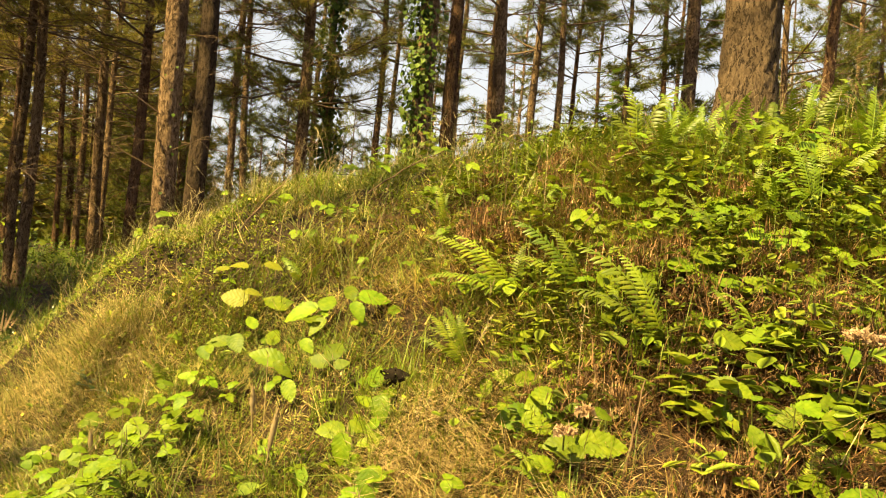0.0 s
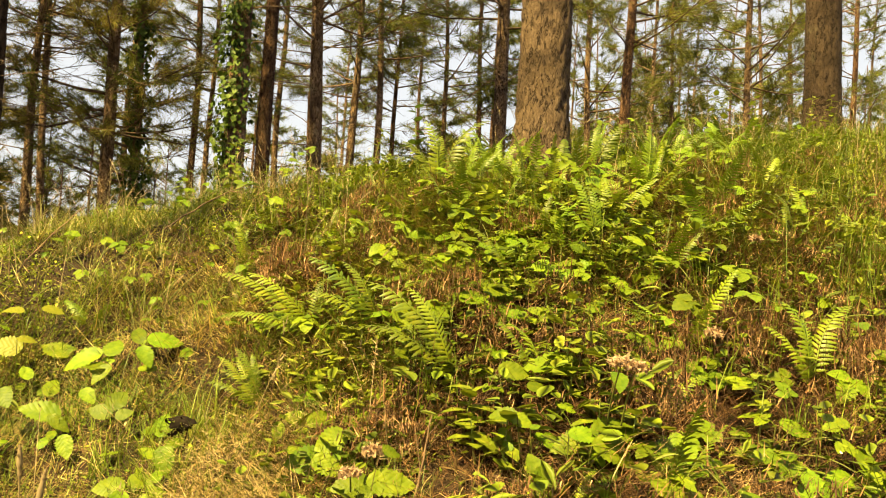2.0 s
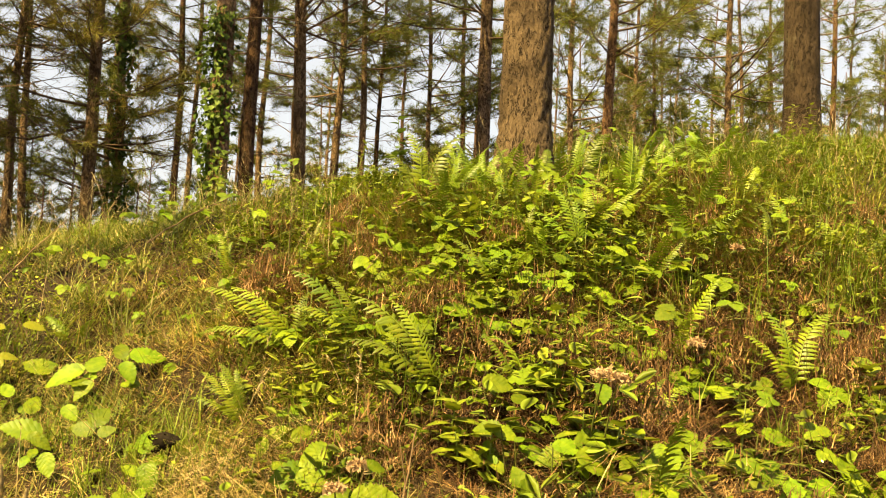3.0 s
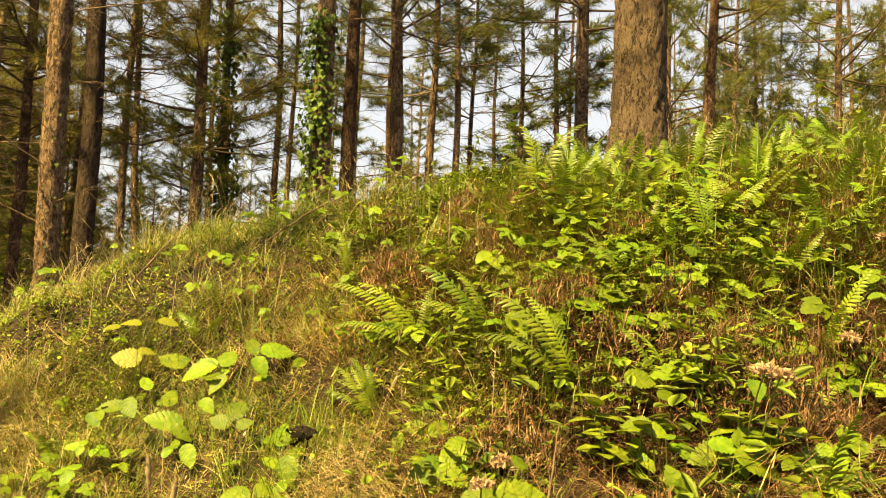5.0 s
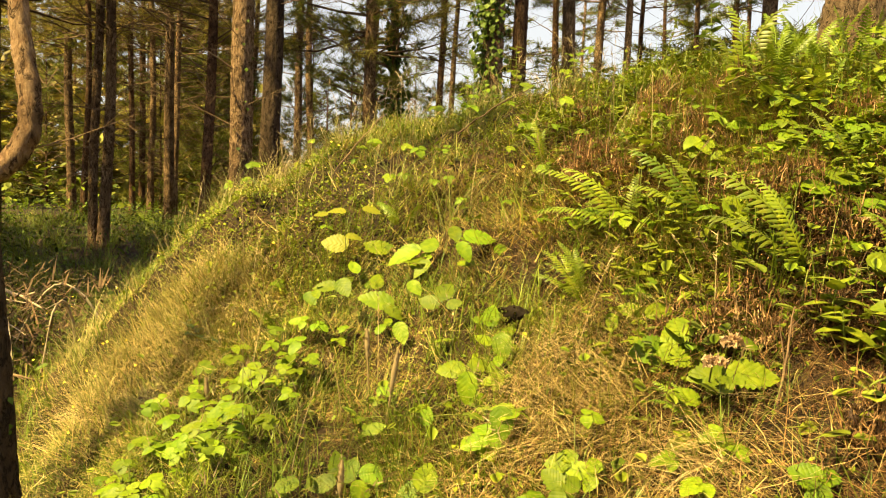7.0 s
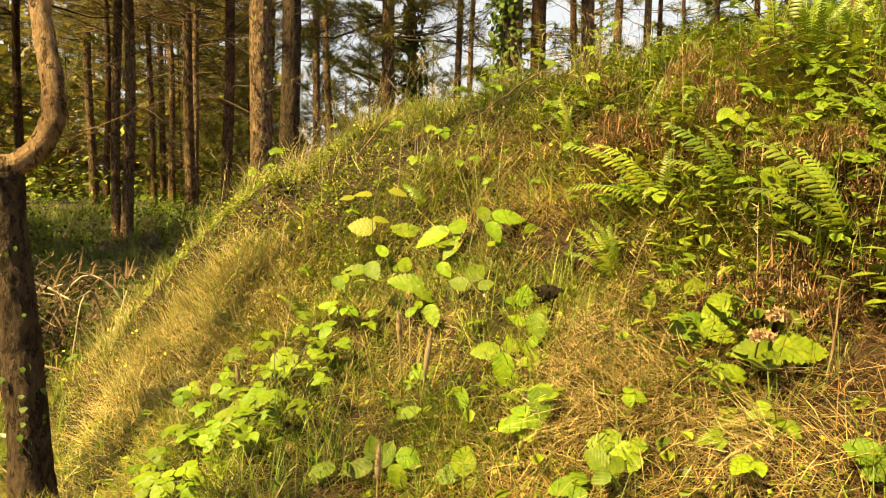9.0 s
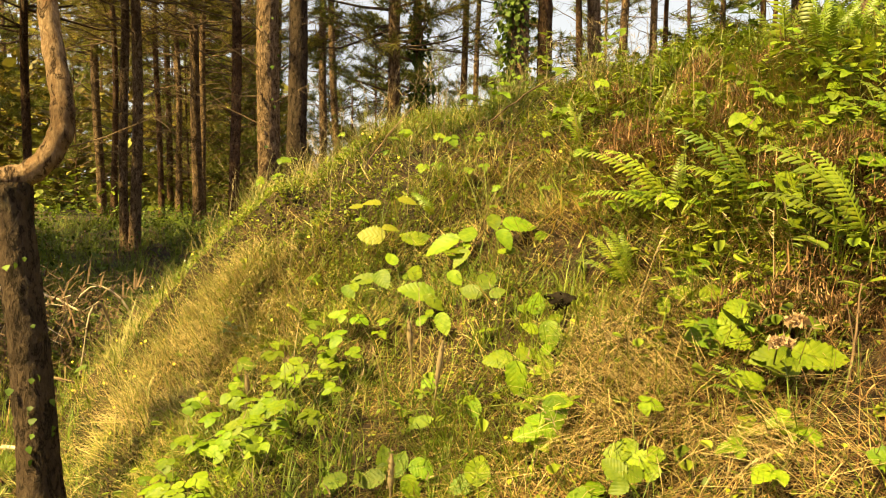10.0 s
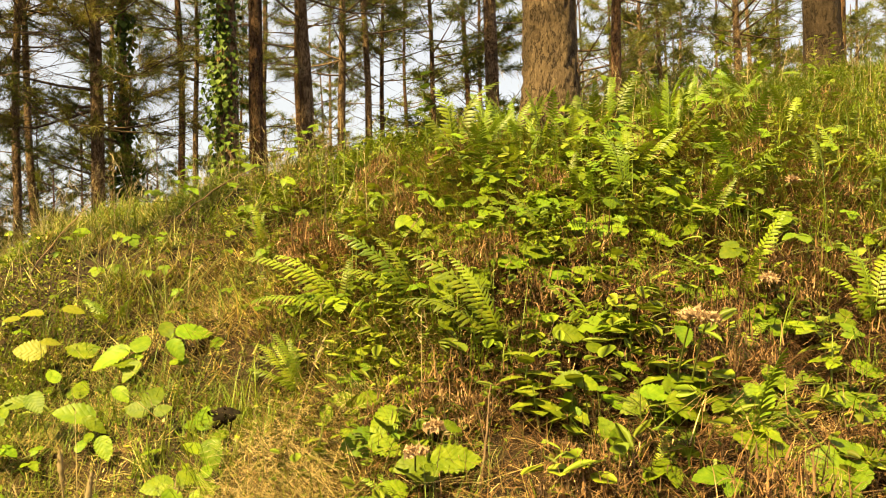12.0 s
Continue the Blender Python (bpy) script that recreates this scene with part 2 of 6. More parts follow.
def height(x, y):
    """The bank: a slope that climbs away from the path and to the east, with a crest and a steep western flank."""
    x, y = np.asarray(x, float), np.asarray(y, float)
    yc = y - 0.25 * np.clip(x - 1, 0, 8)
    ky = (-3, -1, 0, 0.6, 1.17, 1.66, 2.1, 3.1, 4.0, 4.7, 6.0, 9.0, 14, 30)
    kz = (-0.05, 0.0, 0.14, 0.40, 0.67, 0.88, 1.09, 1.57, 1.84, 1.83, 1.40, 0.8, 0.55, 0.4)
    f = sum(np.interp(yc + d, ky, kz) for d in (-0.24, -0.12, 0, 0.12, 0.24)) / 5
    s = (0.5 - 0.21 * smooth(yc, 2.0, 3.5)) * (1 - 0.85 * smooth(yc, 5.5, 16)) * (0.35 + 0.65 * smooth(yc, -2.5, 0.4))
    east = np.clip(x - 1, 0, 4) + 3 * np.tanh(np.maximum(x - 5, 0) / 3)
    west = 0.8 * np.maximum(np.minimum(x, 0), -0.9) + 1.5 * np.minimum(x + 0.9, 0) + 0.5 * np.minimum(x + 1.9, 0)
    xe = np.clip(x, 0, 1) + west + east * (0.27 + 0.31 * smooth(yc, 1.6, 3.5))
    plane = f + s * xe
    flank = 1.47 + 0.85 * (np.maximum(x, -6) + 1.35) + 0.5 * np.minimum(x + 1.8, 0) * (x > -6) + 0.10 * (y - 4) - 0.10 * np.maximum(y - 5, 0)
    d = np.clip(0.5 + 0.5 * (flank - plane) / 0.18, 0, 1)
    z = flank * (1 - d) + plane * d - 0.18 * d * (1 - d)
    floor = 0.03 + 0.5 * smooth(y, 1, 14) - 0.25 * smooth(y, 14, 40)
    d = np.clip(0.5 + 0.5 * (floor - z) / 0.12, 0, 1)
    z = z * (1 - d) + floor * d + 0.12 * d * (1 - d)
    return z + bumps(x, y) * (1 - smooth(np.hypot(x, y), 15, 40))


def spots(count, x0, x1, y0, y1, keep=None):
    """Scattered ground points, thinned by keep(x, y) in 0..1."""
    x, y = RNG.uniform(x0, x1, count), RNG.uniform(y0, y1, count)
    if keep is not None:
        ok = RNG.uniform(0, 1, count) < keep(x, y)
        x, y = x[ok], y[ok]
    return np.stack([x, y, height(x, y)], 1)


def patch(x, y, k, a):
    return 0.5 + 0.5 * np.sin(k * x + a) * np.sin(k * 0.9 * y + 1.7 * a + 0.8 * np.sin(k * 0.6 * x + a))


# ---- mesh helpers ----


def mesh_from(name, verts, faces, mat, shade=False):
    """A mesh from arrays; faces all have the same number of corners."""
    verts, faces = np.asarray(verts, np.float32), np.asarray(faces, np.int32)
    me = bpy.data.meshes.new(name)
    n, k = faces.shape
    me.vertices.add(len(verts))
    me.vertices.foreach_set("co", verts.ravel())
    me.loops.add(n * k)
    me.loops.foreach_set("vertex_index", faces.ravel())
    me.polygons.add(n)
    me.polygons.foreach_set("loop_start", np.arange(0, n * k, k, dtype=np.int32))
    if shade:
        me.polygons.foreach_set("use_smooth", np.ones(n, bool))
    me.materials.append(mat)
    me.update(calc_edges=True)
    me.validate()
    return me


class Pile:
    """Collects triangles for one mesh."""

    def __init__(self):
        self.v, self.f, self.n = [], [], 0

    def add(self, v, f):
        v, f = np.asarray(v, float).reshape(-1, 3), np.asarray(f, int).reshape(-1, 3)
        self.v.append(v)
        self.f.append(f + self.n)
        self.n += len(v)

    def tube(self, pts, radii, sides=5, across=None):
        pts = np.asarray(pts, float)
        n = len(pts)
        tang = np.gradient(pts, axis=0)
        tang /= np.linalg.norm(tang, axis=1)[:, None] + 1e-9
        ref = np.where(np.abs(tang[:, 2:3]) < 0.9, np.array([[0, 0, 1.0]]), np.array([[1.0, 0, 0]]))
        if across is not None:      # one way that no stretch of the tube follows keeps its rings from twisting
            ref = np.array([across], float)
        a = np.cross(tang, ref)
        a /= np.linalg.norm(a, axis=1)[:, None] + 1e-9
        b = np.cross(tang, a)
        ang = np.arange(sides) * 2 * math.pi / sides
        ring = pts[:, None] + np.asarray(radii, float)[:, None, None] * (np.cos(ang)[None, :, None] * a[:, None] + np.sin(ang)[None, :, None] * b[:, None])
        f = []
        for i in range(n - 1):
            for j in range(sides):
                p, q = i * sides + j, i * sides + (j + 1) % sides
                f += [(p, p + sides, q), (q, p + sides, q + sides)]
        self.add(ring.reshape(-1, 3), f)

    def mesh(self, name, mat, shade=True):
        return mesh_from(name, np.concatenate(self.v), np.concatenate(self.f), mat, shade)


def part(name, data, parent, m=None, label=""):
    ob = new(name, data)
    ob.parent = parent
    if m is not None:
        ob.matrix_basis = m
    if label:
        ob["label"] = label
    return ob


def thing(name, x, y, z, label, category, group=""):
    ob = new(name)
    ob.empty_display_size = 0.1
    ob.location = (x, y, z)
    return tagged(ob, label, category, group)


def strips(base, yaw, length, width, lean, curl, segs=3):
    """Many tapered, arching blades at once; lean and curl in radians from the upright."""
    n = len(base)
    verts = np.zeros((n, 2 * segs + 1, 3))
    h = np.zeros(n)
    z = np.zeros(n)
    cx, cy = np.cos(yaw), np.sin(yaw)
    side = np.stack([-cy, cx, np.zeros(n)], 1)
    for i in range(segs + 1):
        s = i / segs
        c = base + np.stack([cx * h, cy * h, z - 0.012], 1)
        if i == segs:
            verts[:, 2 * segs] = c
        else:
            w = (width * 0.5 * (1 - s) ** 0.6)[:, None]
            verts[:, 2 * i], verts[:, 2 * i + 1] = c - side * w, c + side * w
        th = lean + curl * (s + 0.5 / segs)
        h = h + np.sin(th) * length / segs
        z = z + np.cos(th) * length / segs
    f = []
    for i in range(segs - 1):
        f += [(2 * i, 2 * i + 1, 2 * i + 2), (2 * i + 1, 2 * i + 3, 2 * i + 2)]
    f.append((2 * segs - 2, 2 * segs - 1, 2 * segs))
    f = np.array(f)[None] + (np.arange(n) * (2 * segs + 1))[:, None, None]
    return verts.reshape(-1, 3), f.reshape(-1, 3)


def stuff(name, arrays, mat, label, category):
    ob = new(name, mesh_from(name, *arrays, mat))
    return tagged(ob, label, category, kind="stuff")


def rot(yaw, pitch=0.0, roll=0.0):
    return Euler((pitch, roll, yaw)).to_matrix()


# ---- ground ----


def graded(a, b, step, far):
    core = np.arange(a, b + 1e-6, step)
    out = [b]
    while out[-1] < far:
        out.append(out[-1] + (out[-1] - b) * 0.16 + step * 1.3)
    lo = [a]
    while lo[-1] > -far:
        lo.append(lo[-1] - (a - lo[-1]) * 0.16 - step * 1.3)
    return np.concatenate([lo[:0:-1], core, out[1:]])


gx, gy = graded(-4.2, 5.0, 0.06, 900), graded(-1.2, 6.5, 0.06, 900)
GX, GY = np.meshgrid(gx, gy)
gv = np.stack([GX, GY, height(GX, GY)], 2).reshape(-1, 3)
ii = (np.arange(len(gy) - 1)[:, None] * len(gx) + np.arange(len(gx) - 1)[None]).ravel()
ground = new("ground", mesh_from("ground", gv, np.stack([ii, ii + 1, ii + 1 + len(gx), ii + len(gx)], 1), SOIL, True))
tagged(ground, "sandy woodland bank covered in needle litter and dry grass", "ground", kind="structure")

# ---- pines ----


def trunk_mesh(name, d, h, lean, wob, seed, mat, sides=8, rings=14, relief=0.0, cell=30.0):
    """A tapered trunk with root flare, slight bends and, on near trees, bark plates that stand proud."""
    r = np.random.default_rng(seed)
    ph = r.uniform(0, 6.28, 4)
    s = np.linspace(0, 1, rings + 1) ** (1.9 if relief else 1.2)
    z = s * (h + 0.3) - 0.3
    cx = lean[0] * z + wob * (np.sin(z * 0.55 + ph[0]) - math.sin(ph[0])) + 0.3 * wob * np.sin(z * 1.7 + ph[1])
    cy = lean[1] * z + wob * (np.sin(z * 0.48 + ph[2]) - math.sin(ph[2]))
    rad = 0.5 * d * (1 - 0.80 * np.clip(z / h, 0, 1) ** 1.15) * (1 + 0.35 * np.exp(-np.maximum(z, 0) / 0.18))
    ang = np.arange(sides) * 2 * math.pi / sides
    v = np.zeros((rings + 1, sides, 3))
    for i in range(rings + 1):
        lump = 1 + 0.04 * np.sin(2 * ang + ph[3] + 0.7 * z[i]) + 0.03 * np.sin(3 * ang + ph[1] - 1.1 * z[i])
        rr = rad[i] * lump
        if relief and z[i] < 6:
            px, py = np.cos(ang) * rad[i], np.sin(ang) * rad[i]
            for j in range(sides):
                q = Vector((px[j], py[j], z[i] * 0.45)) * cell * 0.6
                q += Vector((noise.noise(q * 0.7), noise.noise(q * 0.7 + Vector((9, 0, 0))), 0)) * 0.7
                cleft = min(1.0, abs(noise.noise(q)) * 5.5)
                rr[j] += relief * (cleft - 0.6 + 0.7 * noise.noise(q * 2.6) + 0.4 * noise.noise(q * 5.3))
        v[i, :, 0], v[i, :, 1], v[i, :, 2] = cx[i] + np.cos(ang) * rr, cy[i] + np.sin(ang) * rr, z[i]
    a = (np.arange(rings)[:, None] * sides + np.arange(sides)[None]).ravel()
    b = (np.arange(rings)[:, None] * sides + (np.arange(sides)[None] + 1) % sides).ravel()
    me = mesh_from(name, v.reshape(-1, 3), np.stack([a, b, b + sides, a + sides], 1), mat, True)

    def axis(zz):
        return np.array([np.interp(zz, z, cx), np.interp(zz, z, cy), zz]), float(np.interp(zz, z, rad))
    return me, axis


def needle_tufts(centres, ways, count, length, width, seed):
    r = np.random.default_rng(seed)
    n = len(centres)
    d = np.repeat(ways, count, 0) * 0.9 + r.normal(0, 0.62, (n * count, 3))
    d /= np.linalg.norm(d, axis=1)[:, None]
    base = np.repeat(centres, count, 0) - np.repeat(ways, count, 0) * r.uniform(0, 0.16, (n * count, 1))
    ln = r.uniform(0.6, 1.15, (n * count, 1)) * length
    side = np.cross(d, r.normal(0, 1, (n * count, 3)))
    side /= np.linalg.norm(side, axis=1)[:, None] + 1e-9
    v = np.stack([base - side * width / 2, base + side * width / 2, base + d * ln], 1)
    v[:, 2, 2] -= 0.1 * ln[:, 0]
    return v.reshape(-1, 3), np.arange(n * count * 3).reshape(-1, 3)


def crown_meshes(seed, length, reach, mat, per=34, width=0.0065, whorl=0.42, droop=0.0, sub=3, size=0.19):
    """Limbs in whorls with side twigs, and needle tufts towards their ends; origin at the crown's foot."""
    r = np.random.default_rng(seed)
    wood, cent, way = Pile(), [], []
    z = 0.0
    while z < length:
        t = z / length
        for _ in range(r.integers(3, 6)):
            yaw = r.uniform(0, 6.28)
            L = reach * (1 - 0.8 * t) * r.uniform(0.55, 1.15) * (0.75 + 0.25 * math.sin(3 * z))
            up = r.uniform(-0.15, 0.35) + 0.5 * t - droop
            d = np.array([math.cos(yaw), math.sin(yaw), up])
            k = np.linspace(0, 1, 5)[:, None]
            pts = np.array([0, 0, z + r.uniform(-0.2, 0.2)]) + d * L * k + np.array([0, 0, 0.16 * L]) * k * k + r.normal(0, 0.03, (5, 3)) * k
            wood.tube(pts, np.linspace(0.010 + 0.006 * L, 0.004, 5), 3)
            side = np.array([-math.sin(yaw), math.cos(yaw), 0])
            for _ in range(int((4 + 4.0 * L) * (1 - 0.7 * t))):
                s = r.uniform(0.35, 1.0)
                p = pts[0] + (pts[-1] - pts[0]) * s
                w = d * 0.6 + side * r.uniform(-1, 1) + np.array([0, 0, r.uniform(-0.2, 0.5)])
                w /= np.linalg.norm(w)
                tl = r.uniform(0.15, 0.5)
                e = p + w * tl
                if sub:
                    wood.tube([p, e], [0.006, 0.003], 3)
                cent.append(e)
                way.append(w)
                if tl > 0.28:
                    cent.append(p + w * tl * 0.55 + r.normal(0, 0.04, 3))
                    way.append(w)
            cent.append(pts[-1])
            way.append(d / np.linalg.norm(d))
        z += whorl * r.uniform(0.7, 1.3)
    needles = mesh_from("crown", *needle_tufts(np.array(cent), np.array(way), per, size, width, seed + 5), mat)
    return wood.mesh("branchwork", DEADWOOD), needles


def dead_branch_mesh(seed, L=1.0):
    """A bare limb with a sagging arch and a few twigs, along +x from the trunk."""
    r = np.random.default_rng(seed)
    p = Pile()
    k = np.linspace(0, 1, 8)
    up, sag = r.uniform(-0.05, 0.35), r.uniform(-0.25, 0.45)
    pts = np.stack([k * L, 0.12 * np.sin(k * r.uniform(2, 4)) * L * r.choice([-1, 1]), (up * k - sag * k * k) * L], 1) + r.normal(0, 0.012, (8, 3)) * k[:, None]
    p.tube(pts, np.linspace(0.0075, 0.002, 8), 4)
    for _ in range(r.integers(5, 11)):
        i = r.integers(2, 7)
        w = np.array([0.7, r.uniform(-1, 1), r.uniform(-0.6, 0.4)])
        w *= r.uniform(0.15, 0.45) * L / np.linalg.norm(w)
        p.tube([pts[i], pts[i] + w * 0.5 + r.normal(0, 0.02, 3), pts[i] + w], [0.0035, 0.0028, 0.0015], 3)
    return p.mesh("dead_branch", DEADWOOD)


CROWNS = [crown_meshes(s, 7.5, 2.1, NEEDLES) for s in (1, 2, 3)] + [crown_meshes(s, 7.5, 1.9, NEEDLES_DULL, droop=0.1) for s in (4, 5)]
FAR = [crown_meshes(s, 9.0, 2.0, NEEDLES, 24, 0.016, 0.74, 0.05, 1, 0.26) for s in (11, 12)] + [crown_meshes(s, 9.0, 2.0, NEEDLES_DULL, 24, 0.016, 0.70, 0.15, 1, 0.26) for s in (13, 14)]
YOUNG = [crown_meshes(s, 3.6, 1.45, NEEDLES, per=26, width=0.010, whorl=0.30) for s in (7, 8)]
BRANCHES = [dead_branch_mesh(s) for s in range(20, 28)]
PINE_LABEL = {"near": "tall pine trunk with flaking plated bark on the bank", "mid": "slender pine with bare dead side branches and dark needles",
              "far": "distant thin plantation pine with a needle crown"}


def pine(x, y, d, h=12.0, foot=4.2, lean=(0.0, 0.0), wob=0.06, seed=0, bark=None, near=False, dead=16, crown=0, low=0.5, kind="mid", reach=1.0, cell=30.0, relief=0.006):
    r = np.random.default_rng(seed + 900)
    z0 = float(height(x, y))
    tree = thing("pine_tree", x, y, z0, PINE_LABEL["near" if near else kind], "pine tree", "pines of the plantation")
    me, axis = trunk_mesh("trunk", d, h, lean, wob, seed, bark or BARK, *((64, 240, relief, cell) if near else (10, 16)))
    part("trunk", me, tree)
    for i in range(dead):
        zz = low + (foot + 0.8 - low) * (i + r.uniform(0.1, 0.9)) / max(dead, 1)
        c, rad = axis(zz)
        yaw = r.uniform(0, 6.28)
        L = r.uniform(0.35, 1.5) * (0.6 + 0.4 * zz / foot) * min(1, reach)
        m = Matrix.Translation(c) @ Matrix.Rotation(yaw, 4, "Z") @ Matrix.Rotation(r.uniform(-0.5, 0.2), 4, "Y") @ Matrix.Translation((rad * 0.7, 0, 0)) @ Matrix.Diagonal((L, L, L, 1))
        part("dead_branch", BRANCHES[r.integers(0, len(BRANCHES))], tree, m)
    if crown is not None:
        c, _ = axis(foot)
        pool, tall = (FAR, 9.0) if kind == "far" else (CROWNS, 7.5)
        m = Matrix.Translation(c) @ Matrix.Rotation(r.uniform(0, 6.28), 4, "Z") @ Matrix.Diagonal((reach, reach, (h - foot) / tall, 1))
        tagged(part("branchwork", pool[crown][0], tree, m), kind="stuff")
        tagged(part("crown", pool[crown][1], tree, m), kind="stuff")
    return tree, axis


def young_pine(x, y, k, seed):
    r = np.random.default_rng(seed)
    tree = thing("young_pine", x, y, float(height(x, y)), "young bushy pine with green needles down to the ground", "pine tree")
    me, _ = trunk_mesh("trunk", 0.07, 3.9 * k, (0, 0), 0.02, seed, BARK_RED, 8, 8)
    part("trunk", me, tree)
    m = Matrix.Translation((0, 0, 0.3)) @ Matrix.Rotation(r.uniform(0, 6.28), 4, "Z") @ Matrix.Diagonal((k, k, k, 1))
    part("branchwork", YOUNG[seed % 2][0], tree, m)
    part("crown", YOUNG[seed % 2][1], tree, m)


# the near trunks on and just behind the bank
big, big_axis = pine(1.60, 3.36, 0.285, 13, 6.5, (0.004, 0), 0.02, 1, BARK_BIG, True, dead=3, low=3.6, crown=0, cell=27, relief=0.010)
pine(4.83, 5.45, 0.31, 13, 6.0, (0.006, 0), 0.02, 2, BARK_SHADED, True, dead=8, low=1.0, crown=1, cell=28, relief=0.005)
pineA, axisA = pine(-2.52, 6.35, 0.215, 13, 7.6, (-0.002, 0), 0.03, 3, BARK, True, dead=36, low=0.8, crown=3, cell=26, relief=0.009)
pine(-2.60, 7.40, 0.205, 13, 7.2, (0.0, 0), 0.03, 4, BARK_SHADED, True, dead=16, low=1.0, crown=4, cell=32)
ivy_pine, axisI = pine(-0.34, 7.70, 0.235, 12, 4.4, (0.0, 0), 0.02, 5, BARK, True, dead=12, low=2.6, crown=1, cell=32)
pine(-0.02, 8.30, 0.175, 12, 4.6, (0.0, 0), 0.03, 6, BARK_RED, True, dead=12, low=1.6, crown=2, cell=34)
# the row behind: x, y, diameter, crown foot, crown
ROW = [(-3.80, 8.8, 0.135, 4.2, 3), (-5.30, 9.2, 0.14, 4.4, 4), (-5.47, 9.25, 0.12, 4.8, 3), (-7.05, 9.6, 0.12, 4.0, 4), (-5.90, 12.5, 0.18, 4.4, 3),
       (-2.00, 10.0, 0.18, 2.9, 4), (-1.62, 15.0, 0.15, 4.6, 1), (-1.50, 16.2, 0.13, 5.0, 2), (0.62, 9.6, 0.19, 3.9, 2),
       (0.69, 15.0, 0.15, 4.6, 0), (1.25, 14.0, 0.17, 4.4, 1), (1.67, 13.0, 0.14, 4.8, 2), (2.33, 16.0, 0.12, 4.6, 0), (2.95, 9.8, 0.21, 4.0, 1),
       (6.00, 14.0, 0.15, 4.4, 2), (5.43, 11.3, 0.19, 5.0, 0), (9.00, 18.0, 0.15, 4.6, 1), (8.30, 12.3, 0.15, 4.6, 2), (11.8, 14.0, 0.15, 4.2, 0),
       (-3.55, 12.0, 0.14, 4.4, 3), (-3.50, 12.8, 0.13, 4.8, 1), (-7.74, 15.0, 0.12, 4.6, 4), (-6.44, 14.0, 0.14, 4.2, 3), (-9.62, 16.0, 0.20, 4.6, 4),
       (-8.23, 14.0, 0.13, 4.4, 3), (-8.07, 16.5, 0.15, 4.0, 1), (3.42, 16.0, 0.13, 4.8, 2)]
for i, (x, y, d, foot, c) in enumerate(ROW):
    foot -= 1.0 if x < -0.36 * y or x > 4 else 0.2
    pine(x, y, d, 11.5 + 0.3 * (i % 4), foot, (0.01 * math.sin(i * 2.1), 0), 0.05, 40 + i, BARK_RED if i % 3 == 0 else BARK, dead=34 if x < -2 else 22, crown=c, low=0.8)
for i, (x, y, foot) in enumerate([(4.3, 16.5, 2.4), (5.6, 20.5, 2.0), (3.9, 22.0, 2.2)]):
    pine(x, y, 0.15, 11.5, foot, (0, 0), 0.05, 580 + i, BARK_RED, dead=10, crown=i % 2, low=0.8, kind="far", reach=1.2)
dark_pine, axisC = pine(-1.74, 10.5, 0.15, 11, 2.1, (0.0, 0), 0.03, 90, BARK, dead=10, crown=0, low=1.2, reach=0.8)

# the plantation beyond: dense to the west, thin to the north where sky shows
wood_rng = np.random.default_rng(77)
taken = [(a[0], a[1]) for a in ROW] + [(-0.34, 7.7), (-2.5, 6.4)]
count = 0
for _ in range(3000):
    x, y = wood_rng.uniform(-34, 30), wood_rng.uniform(11, 46)
    dense = 1.0 if x < -0.34 * y else (0.16 if x < 0.38 * y else 1.01)
    if -0.30 * y < x < 0.55 * y and y < 18 or wood_rng.uniform() > dense:
        continue
    if x < -0.30 * y and y < 13 or x > 0.5 * y and x * x + y * y < 180 or min(math.hypot(x - a, y - b) for a, b in taken) < (1.6 if dense >= 1 else 2.4):
        continue
    taken.append((x, y))
    west = dense == 1
    pine(x, y, wood_rng.uniform(0.12, 0.2), wood_rng.uniform(10.5, 13), wood_rng.uniform(1.3, 3.2) if west or dense > 0.9 else wood_rng.uniform(1.8, 4.2), (wood_rng.uniform(-0.02, 0.02), 0), 0.06, 200 + count,
         BARK if count % 2 else BARK_RED, dead=9 if y < 26 else 5, crown=int(wood_rng.integers(2, 4)) if west and count % 3 else int(wood_rng.integers(0, 2)), low=0.6, kind="far",
         reach=1.15)
    count += 1
    if count >= 108:
        break
# an unseen slender tree, added behind the path so that its top shades the foot of the bank
pine(-4.85, -2.1, 0.12, 8.2, 7.0, (0, 0), 0.02, 560, BARK, dead=6, crown=1, low=2.0, reach=0.2)
# unseen pines, added west of the view to shade the wood's floor
for i, (x, y) in enumerate([(-11.5, 0.6), (-10.4, 3.6), (-14.5, 5.6), (-15.5, 1.2), (-16.0, -11.0), (-8.6, 5.2), (-11.0, 8.8), (-13.6, 10.0), (-8.0, 6.8), (-6.6, 6.6), (-9.8, 2.2), (-12.6, 3.2), (-10.2, 6.2), (-6.9, 5.6)]):
    pine(x, y, 0.18, 12, 3.0, (0, 0), 0.05, 500 + i, BARK, dead=5, crown=i % 4, low=1.0, reach=1.2, kind="far")
# four young pines out of view, added to shade the hollow below the bank
for i, (x, y, k) in enumerate([(-5.1, 2.4, 0.9), (-5.7, 3.2, 0.95), (-4.7, 1.7, 0.75), (-6.3, 4.2, 1.0)]):
    young_pine(x, y, k, 740 + i)
